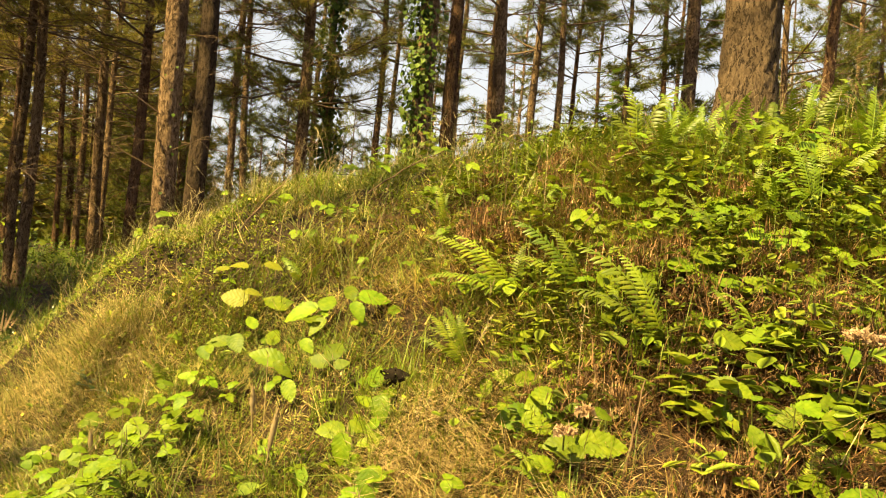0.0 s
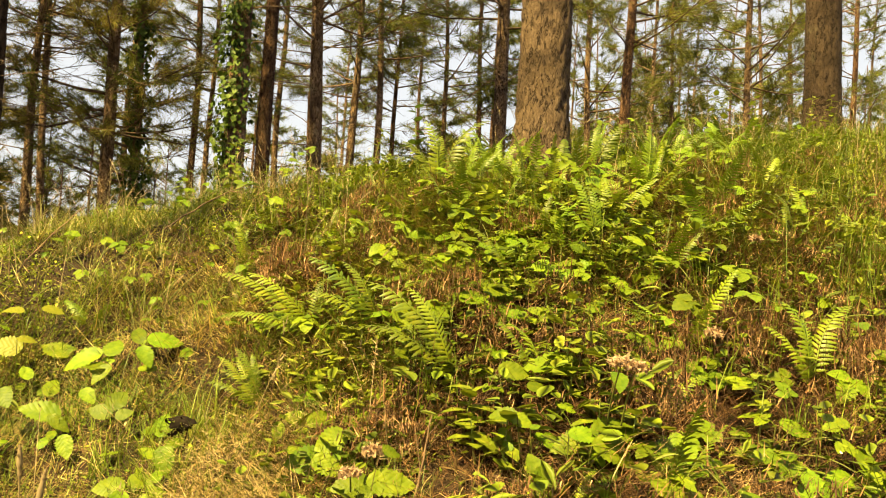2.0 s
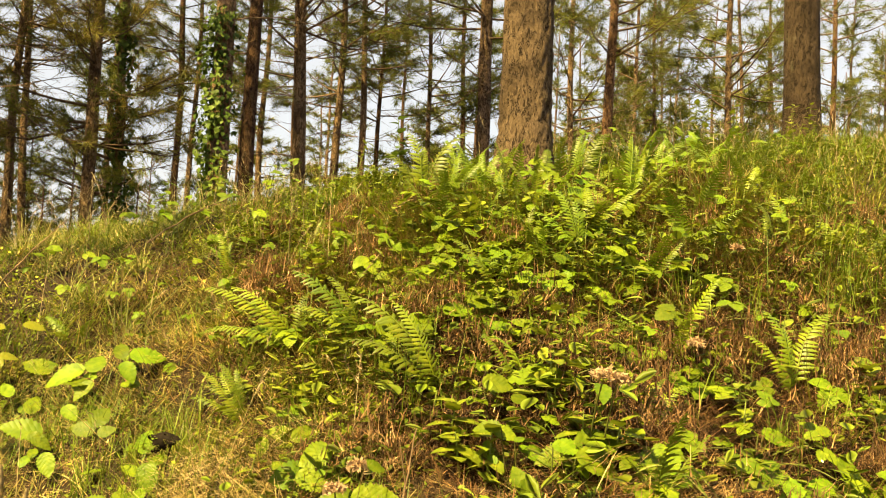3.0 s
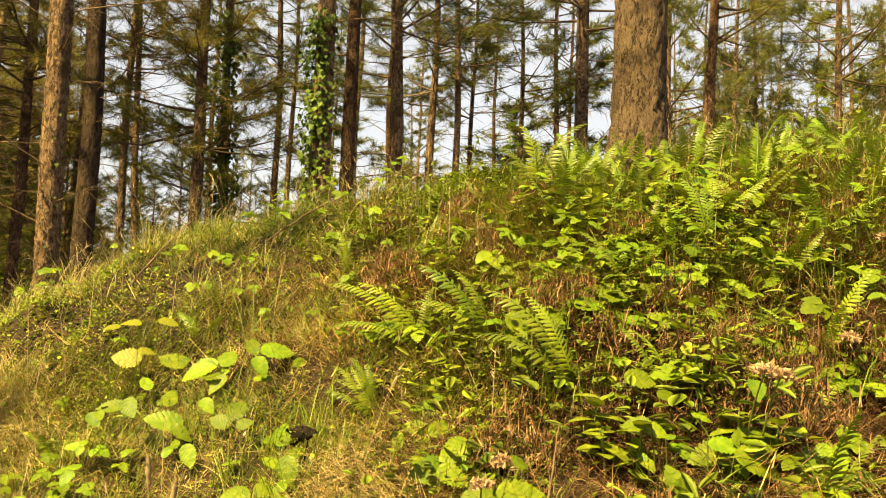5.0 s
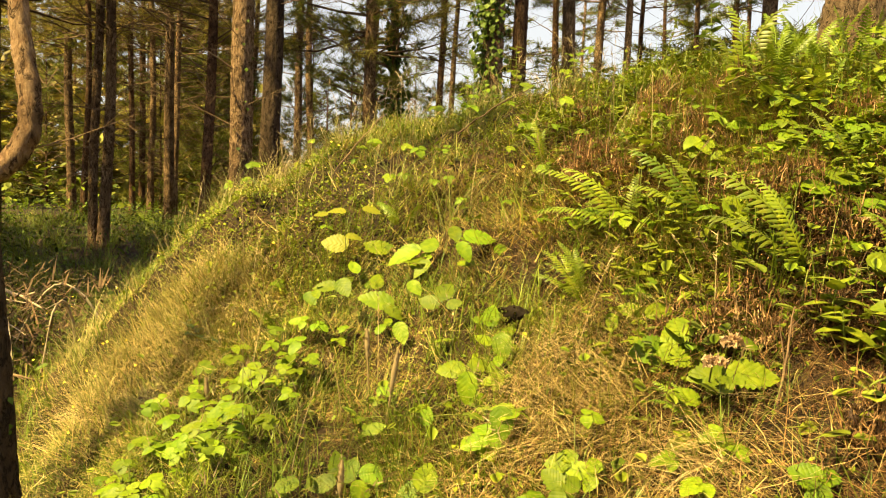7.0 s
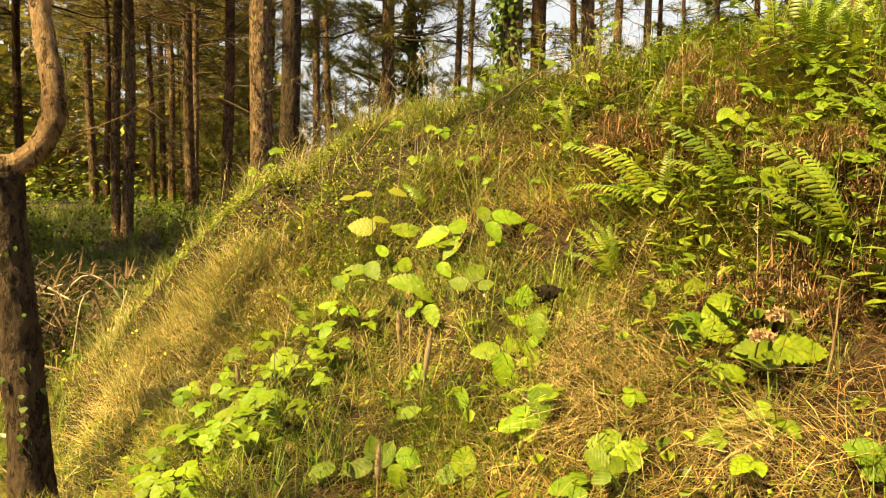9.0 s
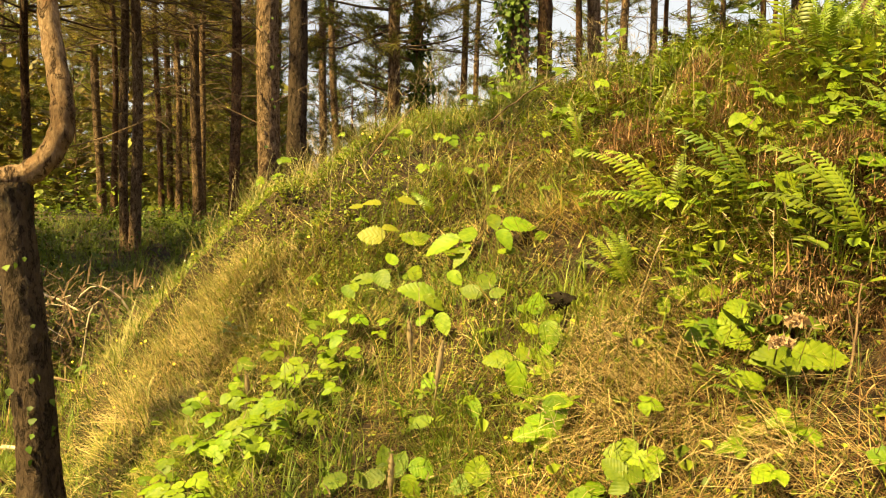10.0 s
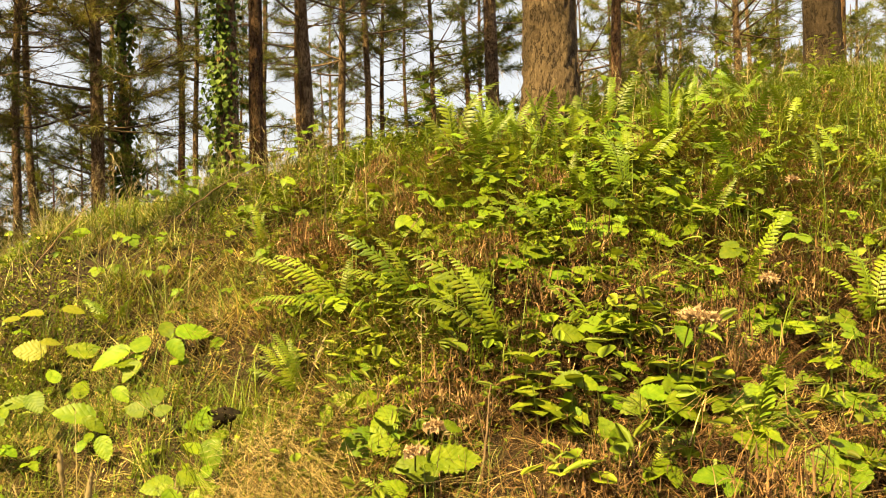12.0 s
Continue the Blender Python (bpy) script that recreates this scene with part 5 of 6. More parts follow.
g = spots(190000, -0.6, 2.6, 0.3, 3.3, lambda x, y: 0.1 + 0.9 * right_side(x, y) * np.maximum(0.25 + 0.75 * smooth(patch(x, y, 4.3, 2.0), 0.3, 0.7), 0.9 * brown_corner(x, y)))
n = len(g)
stuff("needle_litter", strips(g + RNG.uniform(0, 1, (n, 1)) ** 2 * np.array([[0, 0, 0.05]]), RNG.uniform(0, 6.28, n), RNG.uniform(0.04, 0.15, n), RNG.uniform(0.0013, 0.0032, n), RNG.uniform(1.0, 1.6, n), RNG.uniform(-0.3, 0.5, n), 1), LITTER,
      "red-brown fallen pine needles and dead stalks", "litter")
g = spots(40000, -0.2, 3.0, 0.2, 4.0, lambda x, y: np.maximum(right_side(x, y) * smooth(patch(x, y, 5.2, 4.0), 0.6, 0.85), 0.75 * brown_corner(x, y)))
n = len(g)
stuff("dead_bracken", strips(g + RNG.uniform(0, 0.10, (n, 1)) * np.array([[0, 0, 1.0]]), RNG.uniform(0, 6.28, n), RNG.uniform(0.02, 0.08, n), RNG.uniform(0.0012, 0.0036, n), RNG.uniform(0.3, 1.8, n), RNG.uniform(-1.0, 3.5, n), 3), BRACKEN,
      "crumpled brown dead bracken between the ferns", "dead bracken")
stuff("green_grass", tufts(11500, 12, (-2.8, 4.8, 0.1, 6.2), lambda x, y: (1 - 0.6 * right_side(x, y)) * (1 - 0.2 * smooth(-x, 1.0, 1.5)) * (0.1 + 0.9 * smooth(patch(x, y, 2.3, 3.1) + 0.4 * (patch(x, y, 8, 1.3) - 0.5), 0.3, 0.7)), (0.07, 0.23), (0.002, 0.0045), (0.05, 0.9), (0.3, 1.5), 3), GRASS,
      "green and yellowing grass tufts on the bank", "grass")
stuff("tall_grass", tufts(1300, 9, (-2.9, 0.4, 2.5, 5.4), lambda x, y: smooth(height(x, y), 0.25, 0.8) * smooth(patch(x, y, 2.9, 1.3), 0.2, 0.8), (0.12, 0.30), (0.002, 0.004), (0.05, 0.7), (0.2, 1.4), 4, 0.04), SEDGE,
      "long pale grass along the crest of the bank", "grass")
stuff("woodland_grass", tufts(5500, 11, (-9.0, -1.2, 1.0, 14.0), lambda x, y: (1 - smooth(height(x, y), 0.55, 0.9)) * (0.25 + 0.75 * patch(x, y, 1.7, 0.3)), (0.12, 0.40), (0.003, 0.007), (0.05, 0.7), (0.2, 1.3), 3, 0.06), GRASS,
      "rough green grass on the woodland floor", "grass")
stuff("hollow_grass", tufts(700, 9, (-4.6, -2.1, 2.4, 6.5), lambda x, y: (1 - smooth(height(x, y), 0.4, 0.6)) * smooth(patch(x, y, 2.6, 0.8), 0.2, 0.7), (0.08, 0.3), (0.002, 0.005), (0.05, 0.8), (0.3, 1.4), 3, 0.05), GRASS,
      "dark green grass in the hollow below the bank", "grass")
stuff("path_grass", tufts(4200, 9, (-6.0, 6.5, -5.0, 0.5), lambda x, y: 0.3 + 0.7 * patch(x, y, 1.3, 0.9), (0.08, 0.28), (0.004, 0.008), (0.1, 1.0), (0.2, 1.2), 2, 0.06), GRASS, "rough grass along the path", "grass")
stuff("verge_straw", tufts(5200, 10, (-4.5, 5.5, -1.8, 0.3), lambda x, y: 0.25 + 0.75 * smooth(y + 0.5 * patch(x, y, 1.9, 0.5), -1.2, 0.3), (0.08, 0.26), (0.0018, 0.0036), (0.5, 1.5), (0.1, 1.1), 2, 0.06), STRAW, "dry grass on the verge between path and bank", "dry grass")
g = spots(26000, -6.0, 6.5, -6.0, 0.5)
n = len(g)
stuff("path_litter", strips(g, RNG.uniform(0, 6.28, n), RNG.uniform(0.05, 0.2, n), RNG.uniform(0.004, 0.009, n), RNG.uniform(1.0, 1.6, n), RNG.uniform(-0.3, 0.4, n), 1), LITTER, "brown needles and straw along the path", "litter")
g = spots(16000, -9.0, -1.6, 0.5, 14, lambda x, y: 1 - smooth(height(x, y), 0.5, 0.9))
n = len(g)
stuff("woodland_litter", strips(g, RNG.uniform(0, 6.28, n), RNG.uniform(0.08, 0.3, n), RNG.uniform(0.005, 0.011, n), RNG.uniform(1.0, 1.6, n), RNG.uniform(-0.3, 0.4, n), 1), LITTER, "brown needles and dead stalks on the woodland floor", "litter")


def small_leaves(points, size, rise, seed):
    """Many small folded oval leaves at random tilts."""
    r = np.random.default_rng(seed)
    n = len(points)
    yaw, tilt = r.uniform(0, 6.28, n), r.normal(0, 0.5, n)
    L, W = size * r.uniform(0.5, 1.3, n), size * r.uniform(0.3, 0.75, n)
    c = points + np.stack([np.zeros(n), np.zeros(n), r.uniform(0.01, 1, n) ** 1.4 * rise * (1 - 0.5 * smooth(points[:, 1], 2.2, 2.8) * (points[:, 1] < 6))], 1)
    d = np.stack([np.cos(yaw) * np.cos(tilt), np.sin(yaw) * np.cos(tilt), np.sin(tilt)], 1)
    s = np.stack([-np.sin(yaw), np.cos(yaw), r.normal(0, 0.35, n)], 1)
    up = np.array([[0, 0, 1.0]]) * (0.15 * W)[:, None]
    v = np.stack([c, c + d * (L * 0.35)[:, None] + s * (W * 0.5)[:, None] + up, c + d * (L * 0.8)[:, None] + s * (W * 0.36)[:, None] + up, c + d * L[:, None],
                  c + d * (L * 0.8)[:, None] - s * (W * 0.36)[:, None] + up, c + d * (L * 0.35)[:, None] - s * (W * 0.5)[:, None] + up], 1)
    f = np.array([(0, 1, 2), (0, 2, 3), (0, 3, 4), (0, 4, 5)])[None] + (np.arange(n) * 6)[:, None, None]
    return v.reshape(-1, 3), f.reshape(-1, 3)


def broad_leaves(points, size, rise, seed):
    """Many oval leaves folded along a drooping midrib, with uneven margins."""
    r = np.random.default_rng(seed)
    n = len(points)
    yaw, tilt, bank = r.uniform(0, 6.28, n), r.normal(0.1, 0.32, n), r.normal(0, 0.28, n)
    L, W = size * r.uniform(0.55, 1.3, n), size * r.uniform(0.4, 0.9, n)
    c = points + np.stack([np.zeros(n), np.zeros(n), r.uniform(0.01, 1, n) ** 1.3 * rise * (1 - 0.4 * smooth(points[:, 1], 2.2, 2.8))], 1)
    d = np.stack([np.cos(yaw) * np.cos(tilt), np.sin(yaw) * np.cos(tilt), np.sin(tilt)], 1)
    side = np.stack([-np.sin(yaw), np.cos(yaw), np.sin(bank)], 1)
    fold, droop = r.uniform(-0.08, 0.22, n), r.uniform(0.0, 0.3, n)
    at, wide = (0.0, 0.18, 0.42, 0.66, 0.86, 1.0), (0.0, 0.74, 1.0, 0.8, 0.42, 0.0)
    z = np.array([[0, 0, 1.0]])
    rib = [c + d * (L * q)[:, None] - z * (droop * L * q * q)[:, None] for q in at]
    v = list(rib)
    for sgn in (1, -1):
        for i in range(1, 5):
            w = 0.5 * W * wide[i] * r.uniform(0.82, 1.12, n)
            v.append(rib[i] + side * (sgn * w)[:, None] + z * (fold * w)[:, None] + d * (0.05 * L)[:, None])
    f = []
    for k in (6, 10):
        f += [(0, 1, k), (4, 5, k + 3)]
        for i in range(3):
            f += [(i + 1, i + 2, k + i), (i + 2, k + i + 1, k + i)]
    f = np.array(f)[None] + (np.arange(n) * 14)[:, None, None]
    return np.stack(v, 1).reshape(-1, 3), f.reshape(-1, 3)


g = spots(66000, -1.6, 4.6, 0.3, 6.0, lambda x, y: (0.12 + 0.88 * right_side(x, y)) * smooth(patch(x, y, 3.7, 5.1) + 0.4 * (patch(x, y, 10, 0.5) - 0.5), 0.32, 0.68) * (1 - 0.35 * brown_corner(x, y)) * dry_east(x, y) * (1 - 0.5 * smooth(y, 2.1, 2.6)))
stuff("ground_cover_herbs", broad_leaves(g, 0.04, 0.13, 5), HERB, "low mixed herbs with small green leaves", "herbs")
g = spots(13500, -0.3, 3.4, 0.7, 4.4, lambda x, y: right_side(x, y) * smooth(patch(x, y, 4.6, 0.6) + 0.4 * (patch(x, y, 11, 0.9) - 0.5), 0.45, 0.75) * (1 - 0.2 * brown_corner(x, y)) * dry_east(x, y) * (1 - 0.5 * smooth(y, 2.1, 2.6)))
stuff("broad_leaved_herbs", broad_leaves(g, 0.06, 0.15, 9), HERB, "broad-leaved green herbs between the brambles", "herbs")
g = spots(27000, -2.2, 1.2, 2.2, 4.8, lambda x, y: smooth(patch(x, y, 2.6, 2.2), 0.3, 0.8) * smooth(height(x, y), 0.4, 0.8))
stuff("crest_herbs", small_leaves(g, 0.022, 0.14, 6), HERB, "small-leaved green herbs among the crest grass", "herbs")
g = spots(24000, -16, -2.0, 3.0, 30, lambda x, y: (1 - smooth(height(x, y), 0.5, 0.9)) * smooth(patch(x, y, 0.9, 1.2), 0.35, 0.8))
g = np.concatenate([g, spots(16000, -9.0, -2.4, 4.0, 13.0, lambda x, y: (1 - smooth(height(x, y), 0.5, 0.9)) * smooth(patch(x, y, 1.6, 0.7), 0.3, 0.7))])
stuff("woodland_undergrowth", small_leaves(g, 0.06, 0.35, 7), IVY, "leafy green undergrowth on the shaded woodland floor", "undergrowth")

g = spots(95000, -1.7, 3.2, 0.3, 4.6, lambda x, y: (1 - 0.75 * brown_corner(x, y)) * (0.25 + 0.75 * smooth(patch(x, y, 3.9, 1.4) + 0.5 * (patch(x, y, 14, 0.2) - 0.5), 0.25, 0.6)) * (0.45 + 0.55 * smooth(y, 1.2, 2.2)))
stuff("moss_and_seedlings", small_leaves(g, 0.017, 0.055, 41), HERB, "fine green seedlings and moss between the grasses", "herbs")
g = spots(60000, -0.4, 2.4, 0.3, 2.6, lambda x, y: right_side(x, y) * (1 - 0.85 * brown_corner(x, y)) * (0.25 + 0.75 * smooth(patch(x, y, 5.9, 3.4), 0.35, 0.7)))
n = len(g)
stuff("fallen_straw", strips(g + RNG.uniform(0, 1, (n, 1)) ** 2 * np.array([[0, 0, 0.08]]), RNG.uniform(0, 6.28, n), RNG.uniform(0.07, 0.26, n), RNG.uniform(0.0013, 0.0028, n), RNG.uniform(1.0, 1.75, n), RNG.uniform(-0.4, 0.5, n), 2), TAN, "loose pale stalks strewn over the brown litter", "litter")
stuff("green_stems", tufts(750, 4, (0.2, 2.8, 1.2, 3.4), lambda x, y: right_side(x, y) * (0.3 + 0.7 * patch(x, y, 4.4, 2.7)), (0.10, 0.30), (0.0018, 0.0034), (0.0, 0.3), (0.0, 0.6), 3, 0.03), GRASS, "thin upright green grass stems among the ferns", "grass")
g = spots(27000, 0.0, 3.0, 1.1, 3.6, lambda x, y: right_side(x, y) * (0.3 + 0.7 * smooth(patch(x, y, 6.1, 2.9), 0.35, 0.65)) * (1 - 0.5 * brown_corner(x, y)))
stuff("lobed_herbs", broad_leaves(g, 0.030, 0.12, 47), HERB, "low green herbs with small lobed leaves", "herbs")
stuff("corner_grass", tufts(2200, 14, (-2.5, -0.7, 1.1, 2.5), lambda x, y: 0.3 + 0.7 * smooth(patch(x, y, 3.6, 1.2), 0.2, 0.6), (0.06, 0.2), (0.0015, 0.003), (0.2, 1.3), (0.2, 1.4), 3, 0.04), GRASS, "short yellow-green grass at the foot of the bank", "grass")
g = spots(24000, -0.7, 0.95, 0.7, 2.0, lambda x, y: smooth(x + 0.9 * y, 0.75, 1.1) * (1 - smooth(y - 0.35 * x, 1.35, 1.7)) * (1 - 0.9 * brown_corner(x, y)) * (0.08 + 0.92 * smooth(patch(x, y, 5.3, 0.9) + 0.5 * (patch(x, y, 15, 1.6) - 0.5), 0.4, 0.75)))
n = len(g)
stuff("straw_mat", strips(g + RNG.uniform(0, 1, (n, 1)) ** 1.4 * np.array([[0, 0, 0.075]]), flow(3.1 * g[:, 0], 3.1 * g[:, 1], 0.9), RNG.uniform(0.06, 0.22, n), RNG.uniform(0.0015, 0.003, n), RNG.uniform(0.9, 1.7, n), RNG.uniform(-0.5, 0.7, n), 2), STRAW_PALE, "matted tan straw lying in swirls on the bank", "dry grass")
# the east shoulder beside the second old pine
EAST = (1.9, 6.2, 1.6, 7.5)
stuff("shoulder_grass", tufts(3600, 12, EAST, lambda x, y: smooth(x - 0.3 * (y - 2), 1.6, 2.4) * (0.35 + 0.65 * patch(x, y, 2.1, 1.9)), (0.10, 0.34), (0.002, 0.0042), (0.05, 1.0), (0.2, 1.4), 3, 0.05), GRASS, "rough green grass round the old pine", "grass")
stuff("shoulder_straw", tufts(2600, 12, EAST, lambda x, y: smooth(x - 0.3 * (y - 2), 1.6, 2.2) * (0.3 + 0.7 * smooth(patch(x, y, 2.6, 4.1), 0.3, 0.7)), (0.10, 0.34), (0.0016, 0.0034), (0.3, 1.5), (0.2, 1.2), 3, 0.06), STRAW, "bleached dry grass and stalks round the old pine", "dry grass")
g = spots(16000, *EAST, lambda x, y: smooth(x - 0.3 * (y - 2), 1.6, 2.4) * smooth(patch(x, y, 3.1, 0.4), 0.35, 0.75))
stuff("shoulder_herbs", broad_leaves(g, 0.05, 0.2, 43), HERB, "leafy green herbs in the grass round the old pine", "herbs")

# ---- seed heads and small flowers ----
g = spots(420, -2.4, 0.6, 2.6, 5.2, lambda x, y: smooth(height(x, y), 0.5, 0.9) * (0.3 + 0.7 * patch(x, y, 2.9, 1.3)))
g = np.concatenate([g, spots(240, 1.6, 4.6, 2.4, 5.6), spots(90, -1.6, 0.6, 0.9, 2.6)])
n = len(g)
yaw, ln, lean, curl = RNG.uniform(0, 6.28, n), RNG.uniform(0.20, 0.42, n), RNG.uniform(0.02, 0.35, n), RNG.uniform(0.1, 0.8, n)
stuff("grass_stalks", strips(g, yaw, ln, np.full(n, 0.003), lean, curl, 4), SEED, "dry upright grass stalks on the crest", "grass")
heads = Pile()
for i in range(n):
    h = z = 0.0
    pts = []
    for k in range(5):
        th = lean[i] + curl[i] * (k / 4 + 0.125)
        if k >= 3:
            pts.append(g[i] + np.array([math.cos(yaw[i]) * h, math.sin(yaw[i]) * h, z - 0.012]))
        if k < 4:
            h += math.sin(th) * ln[i] / 4
            z += math.cos(th) * ln[i] / 4
    a, b = pts[0], pts[1]
    for s in np.linspace(0.15, 1.05, 7):
        c = a + (b - a) * s
        d = (b - a) * 0.28 + RNG.normal(0, 0.010, 3)
        w = RNG.normal(0, 1, 3)
        w *= 0.0024 / np.linalg.norm(w)
        heads.add([c - w, c + w, c + d], [(0, 1, 2)])
tagged(new("grass_seed_heads", heads.mesh("grass_seed_heads", SEED, False)), "feathery straw-coloured grass seed heads", "seed heads", kind="stuff")


def petals(points, r, mat, name, label, rise):
    p = Pile()
    for q in points:
        c = q + np.array([0, 0, RNG.uniform(*rise)])
        n = np.array([RNG.normal(0, 0.4), -0.7, 0.7])
        n /= np.linalg.norm(n)
        a = np.cross(n, [1.0, 0.2, 0])
        a /= np.linalg.norm(a)
        b = np.cross(n, a)
        for k in range(5):
            t = k * 1.2566
            u, v = math.cos(t) * a + math.sin(t) * b, math.cos(t + 1.57) * a + math.sin(t + 1.57) * b
            p.add([c, c + r * (0.7 * u + 0.4 * v), c + r * 1.1 * u + n * r * 0.2, c + r * (0.7 * u - 0.4 * v)], [(0, 1, 2), (0, 2, 3)])
    tagged(new(name, p.mesh(name, mat, False)), label, "flowers", kind="stuff")


petals(np.concatenate([spots(170, -4.4, -1.5, 2.2, 6.0, lambda x, y: 1 - smooth(height(x, y), 0.6, 0.9)), spots(14, -1.9, 0.2, 2.0, 3.6)]), 0.006, PETAL_Y, "yellow_flowers", "scattered tiny yellow flowers in the grass", (0.06, 0.2))
petals(np.concatenate([spots(40, -4.2, -1.8, 2.6, 6.0, lambda x, y: 1 - smooth(height(x, y), 0.6, 0.9)), spots(4, -1.0, 1.8, 0.7, 2.2)]), 0.004, PETAL_W, "white_flowers", "scattered tiny white flowers in the grass", (0.06, 0.18))


def flower_head(x, y, z, size, seed):
    """A faded tuft of fluffy florets on a stiff stalk."""
    r = np.random.default_rng(seed)
    z0 = float(height(x + 0.02, y + 0.14))
    ob = thing("dried_flower", x + 0.02, y + 0.14, z0, "faded pale brown fluffy flower head on a stalk", "dried flower", "faded flower heads")
    part("stalk", stalk_mesh((0, 0, -0.02), (-0.02, -0.14, z - z0), 0.0026, 0.0018, 0.03, STEM, "stalk"), ob)
    p = Pile()
    for _ in range(150):
        d = r.normal(0, 1, 3)
        d /= np.linalg.norm(d)
        d[2] = abs(d[2]) * 0.8 - 0.1
        c = np.array([-0.02, -0.14, z - z0]) + d * size * r.uniform(0.3, 1.0) * np.array([1.25, 1.25, 0.9])
        for _ in range(2):
            w, u = r.normal(0, 1, 3), r.normal(0, 1, 3)
            p.add([c, c + w * 0.006, c + u * 0.006 + d * 0.006], [(0, 1, 2)])
    part("flower_head", p.mesh("flower_head", FLUFF, False), ob)


for i, (x, y, z, s) in enumerate([(0.975, 0.77, 1.25, 0.020), (1.01, 0.77, 1.243, 0.017), (1.43, 1.19, 1.305, 0.018), (0.42, 0.95, 0.97, 0.018), (0.91, 1.45, 1.27, 0.014), (0.48, 1.05, 1.0, 0.016), (1.9, 1.75, 1.62, 0.016)]):
    flower_head(x, y, z, s, 40 + i)


def dry_stalk(x, y, z0, top, head, seed):
    r = np.random.default_rng(seed)
    g0 = float(height(x, y))
    ob = thing("dry_stalk", x, y, g0, "dry brown stalk with a furry spike of seeds", "dry stalk", "dry stalks in the grass")
    tip = np.array(top) - np.array([x, y, g0])
    part("stalk", stalk_mesh((0, 0, -0.02), tip, 0.0028, 0.0022, 0.0, SEED, "stalk"), ob)
    p = Pile()
    k = np.linspace(0, 1, 10)
    d = tip / np.linalg.norm(tip)
    p.tube(tip - d * head * (1 - k)[:, None], 0.0075 * np.sin(3.0 * np.clip(k + 0.04, 0, 1)) ** 0.6 * (1 + r.normal(0, 0.1, 10)) + 0.001, 7)
    for _ in range(90):
        c = tip - d * head * r.uniform(0, 1)
        w = r.normal(0, 1, 3)
        w /= np.linalg.norm(w)
        p.add([c + w * 0.006, c + w * 0.006 + r.normal(0, 0.003, 3), c + w * 0.013 + d * 0.008], [(0, 1, 2)])
    part("seed_spike", p.mesh("seed_spike", SEED, False), ob)


dry_stalk(-0.37, 1.45, 0, (-0.335, 1.45, 0.86), 0.13, 1)
dry_stalk(-0.46, 1.70, 0, (-0.47, 1.69, 0.87), 0.10, 2)
dry_stalk(-0.91, 1.90, 0, (-0.92, 1.89, 0.70), 0.10, 3)
dry_stalk(-0.42, 1.08, 0, (-0.41, 1.07, 0.66), 0.09, 4)
dry_stalk(-1.08, 1.95, 0, (-1.09, 1.94, 0.62), 0.08, 5)


def withered_leaf(x, y, z):
    """A blackened leaf rolled into a ragged, holed cup."""
    r = np.random.default_rng(9)
    z0 = float(height(x, y))
    ob = thing("withered_leaf", x, y, z0, "blackened withered leaf curled over on its stalk", "withered leaf")
    v, f, nu, nv = [], [], 22, 12
    for i in range(nu + 1):
        for j in range(nv + 1):
            a, t = -0.9 + 4.4 * i / nu, j / nv - 0.5
            rad = (0.024 - 0.018 * t * t) * (1 + 0.15 * math.sin(4 * a + 5 * t) + r.normal(0, 0.05))
            v.append((0.062 * t * (1 + 0.25 * math.sin(3 * a)) + 0.01 * math.sin(2 * a), -rad * math.cos(a), z - z0 + rad * math.sin(a) * 1.2 + r.normal(0, 0.0015)))
    for i in range(nu):
        for j in range(nv):
            a = i * (nv + 1) + j
            edge = min(i, nu - 1 - i, j, nv - 1 - j) < 2
            if r.uniform() < (0.35 if edge else 0.10):
                continue
            f += [(a, a + 1, a + nv + 2), (a, a + nv + 2, a + nv + 1)]
    p = Pile()
    p.add(v, f)
    part("blade", p.mesh("blade", WITHERED), ob)
    part("stalk", stalk_mesh((0, 0, -0.02), (0.02, 0.01, z - z0), 0.003, 0.002, 0, WITHERED, "stalk"), ob)


withered_leaf(-0.012, 1.56, 0.955)


def twig(a, b, r0, bow, seed, label="pale bare fallen twig in the grass", wood=None):
    r = np.random.default_rng(seed)
    a, b = np.array(a, float), np.array(b, float)
    ob = thing("twig", *a, label, "twig", "fallen twigs")
    k = np.linspace(0, 1, 10)[:, None]
    pts = (b - a) * k + np.array([0, 0, bow]) * 4 * k * (1 - k) + r.normal(0, 0.006, (10, 3)) * np.linalg.norm(b - a)
    p = Pile()
    p.tube(pts, np.linspace(r0, r0 * 0.4, 10), 6)
    part("main_twig", p.mesh("main_twig", wood or DEADWOOD), ob)
    for i in (4, 7):
        w = (b - a) * r.uniform(0.2, 0.35) + r.normal(0, 0.1, 3) * np.linalg.norm(b - a)
        part("side_twig", stalk_mesh(pts[i], pts[i] + w, r0 * 0.45, r0 * 0.2, 0.0, wood or DEADWOOD, "side_twig"), ob)


def lay(x, y, up=0.02):
    return (x, y, float(height(x, y)) + up)


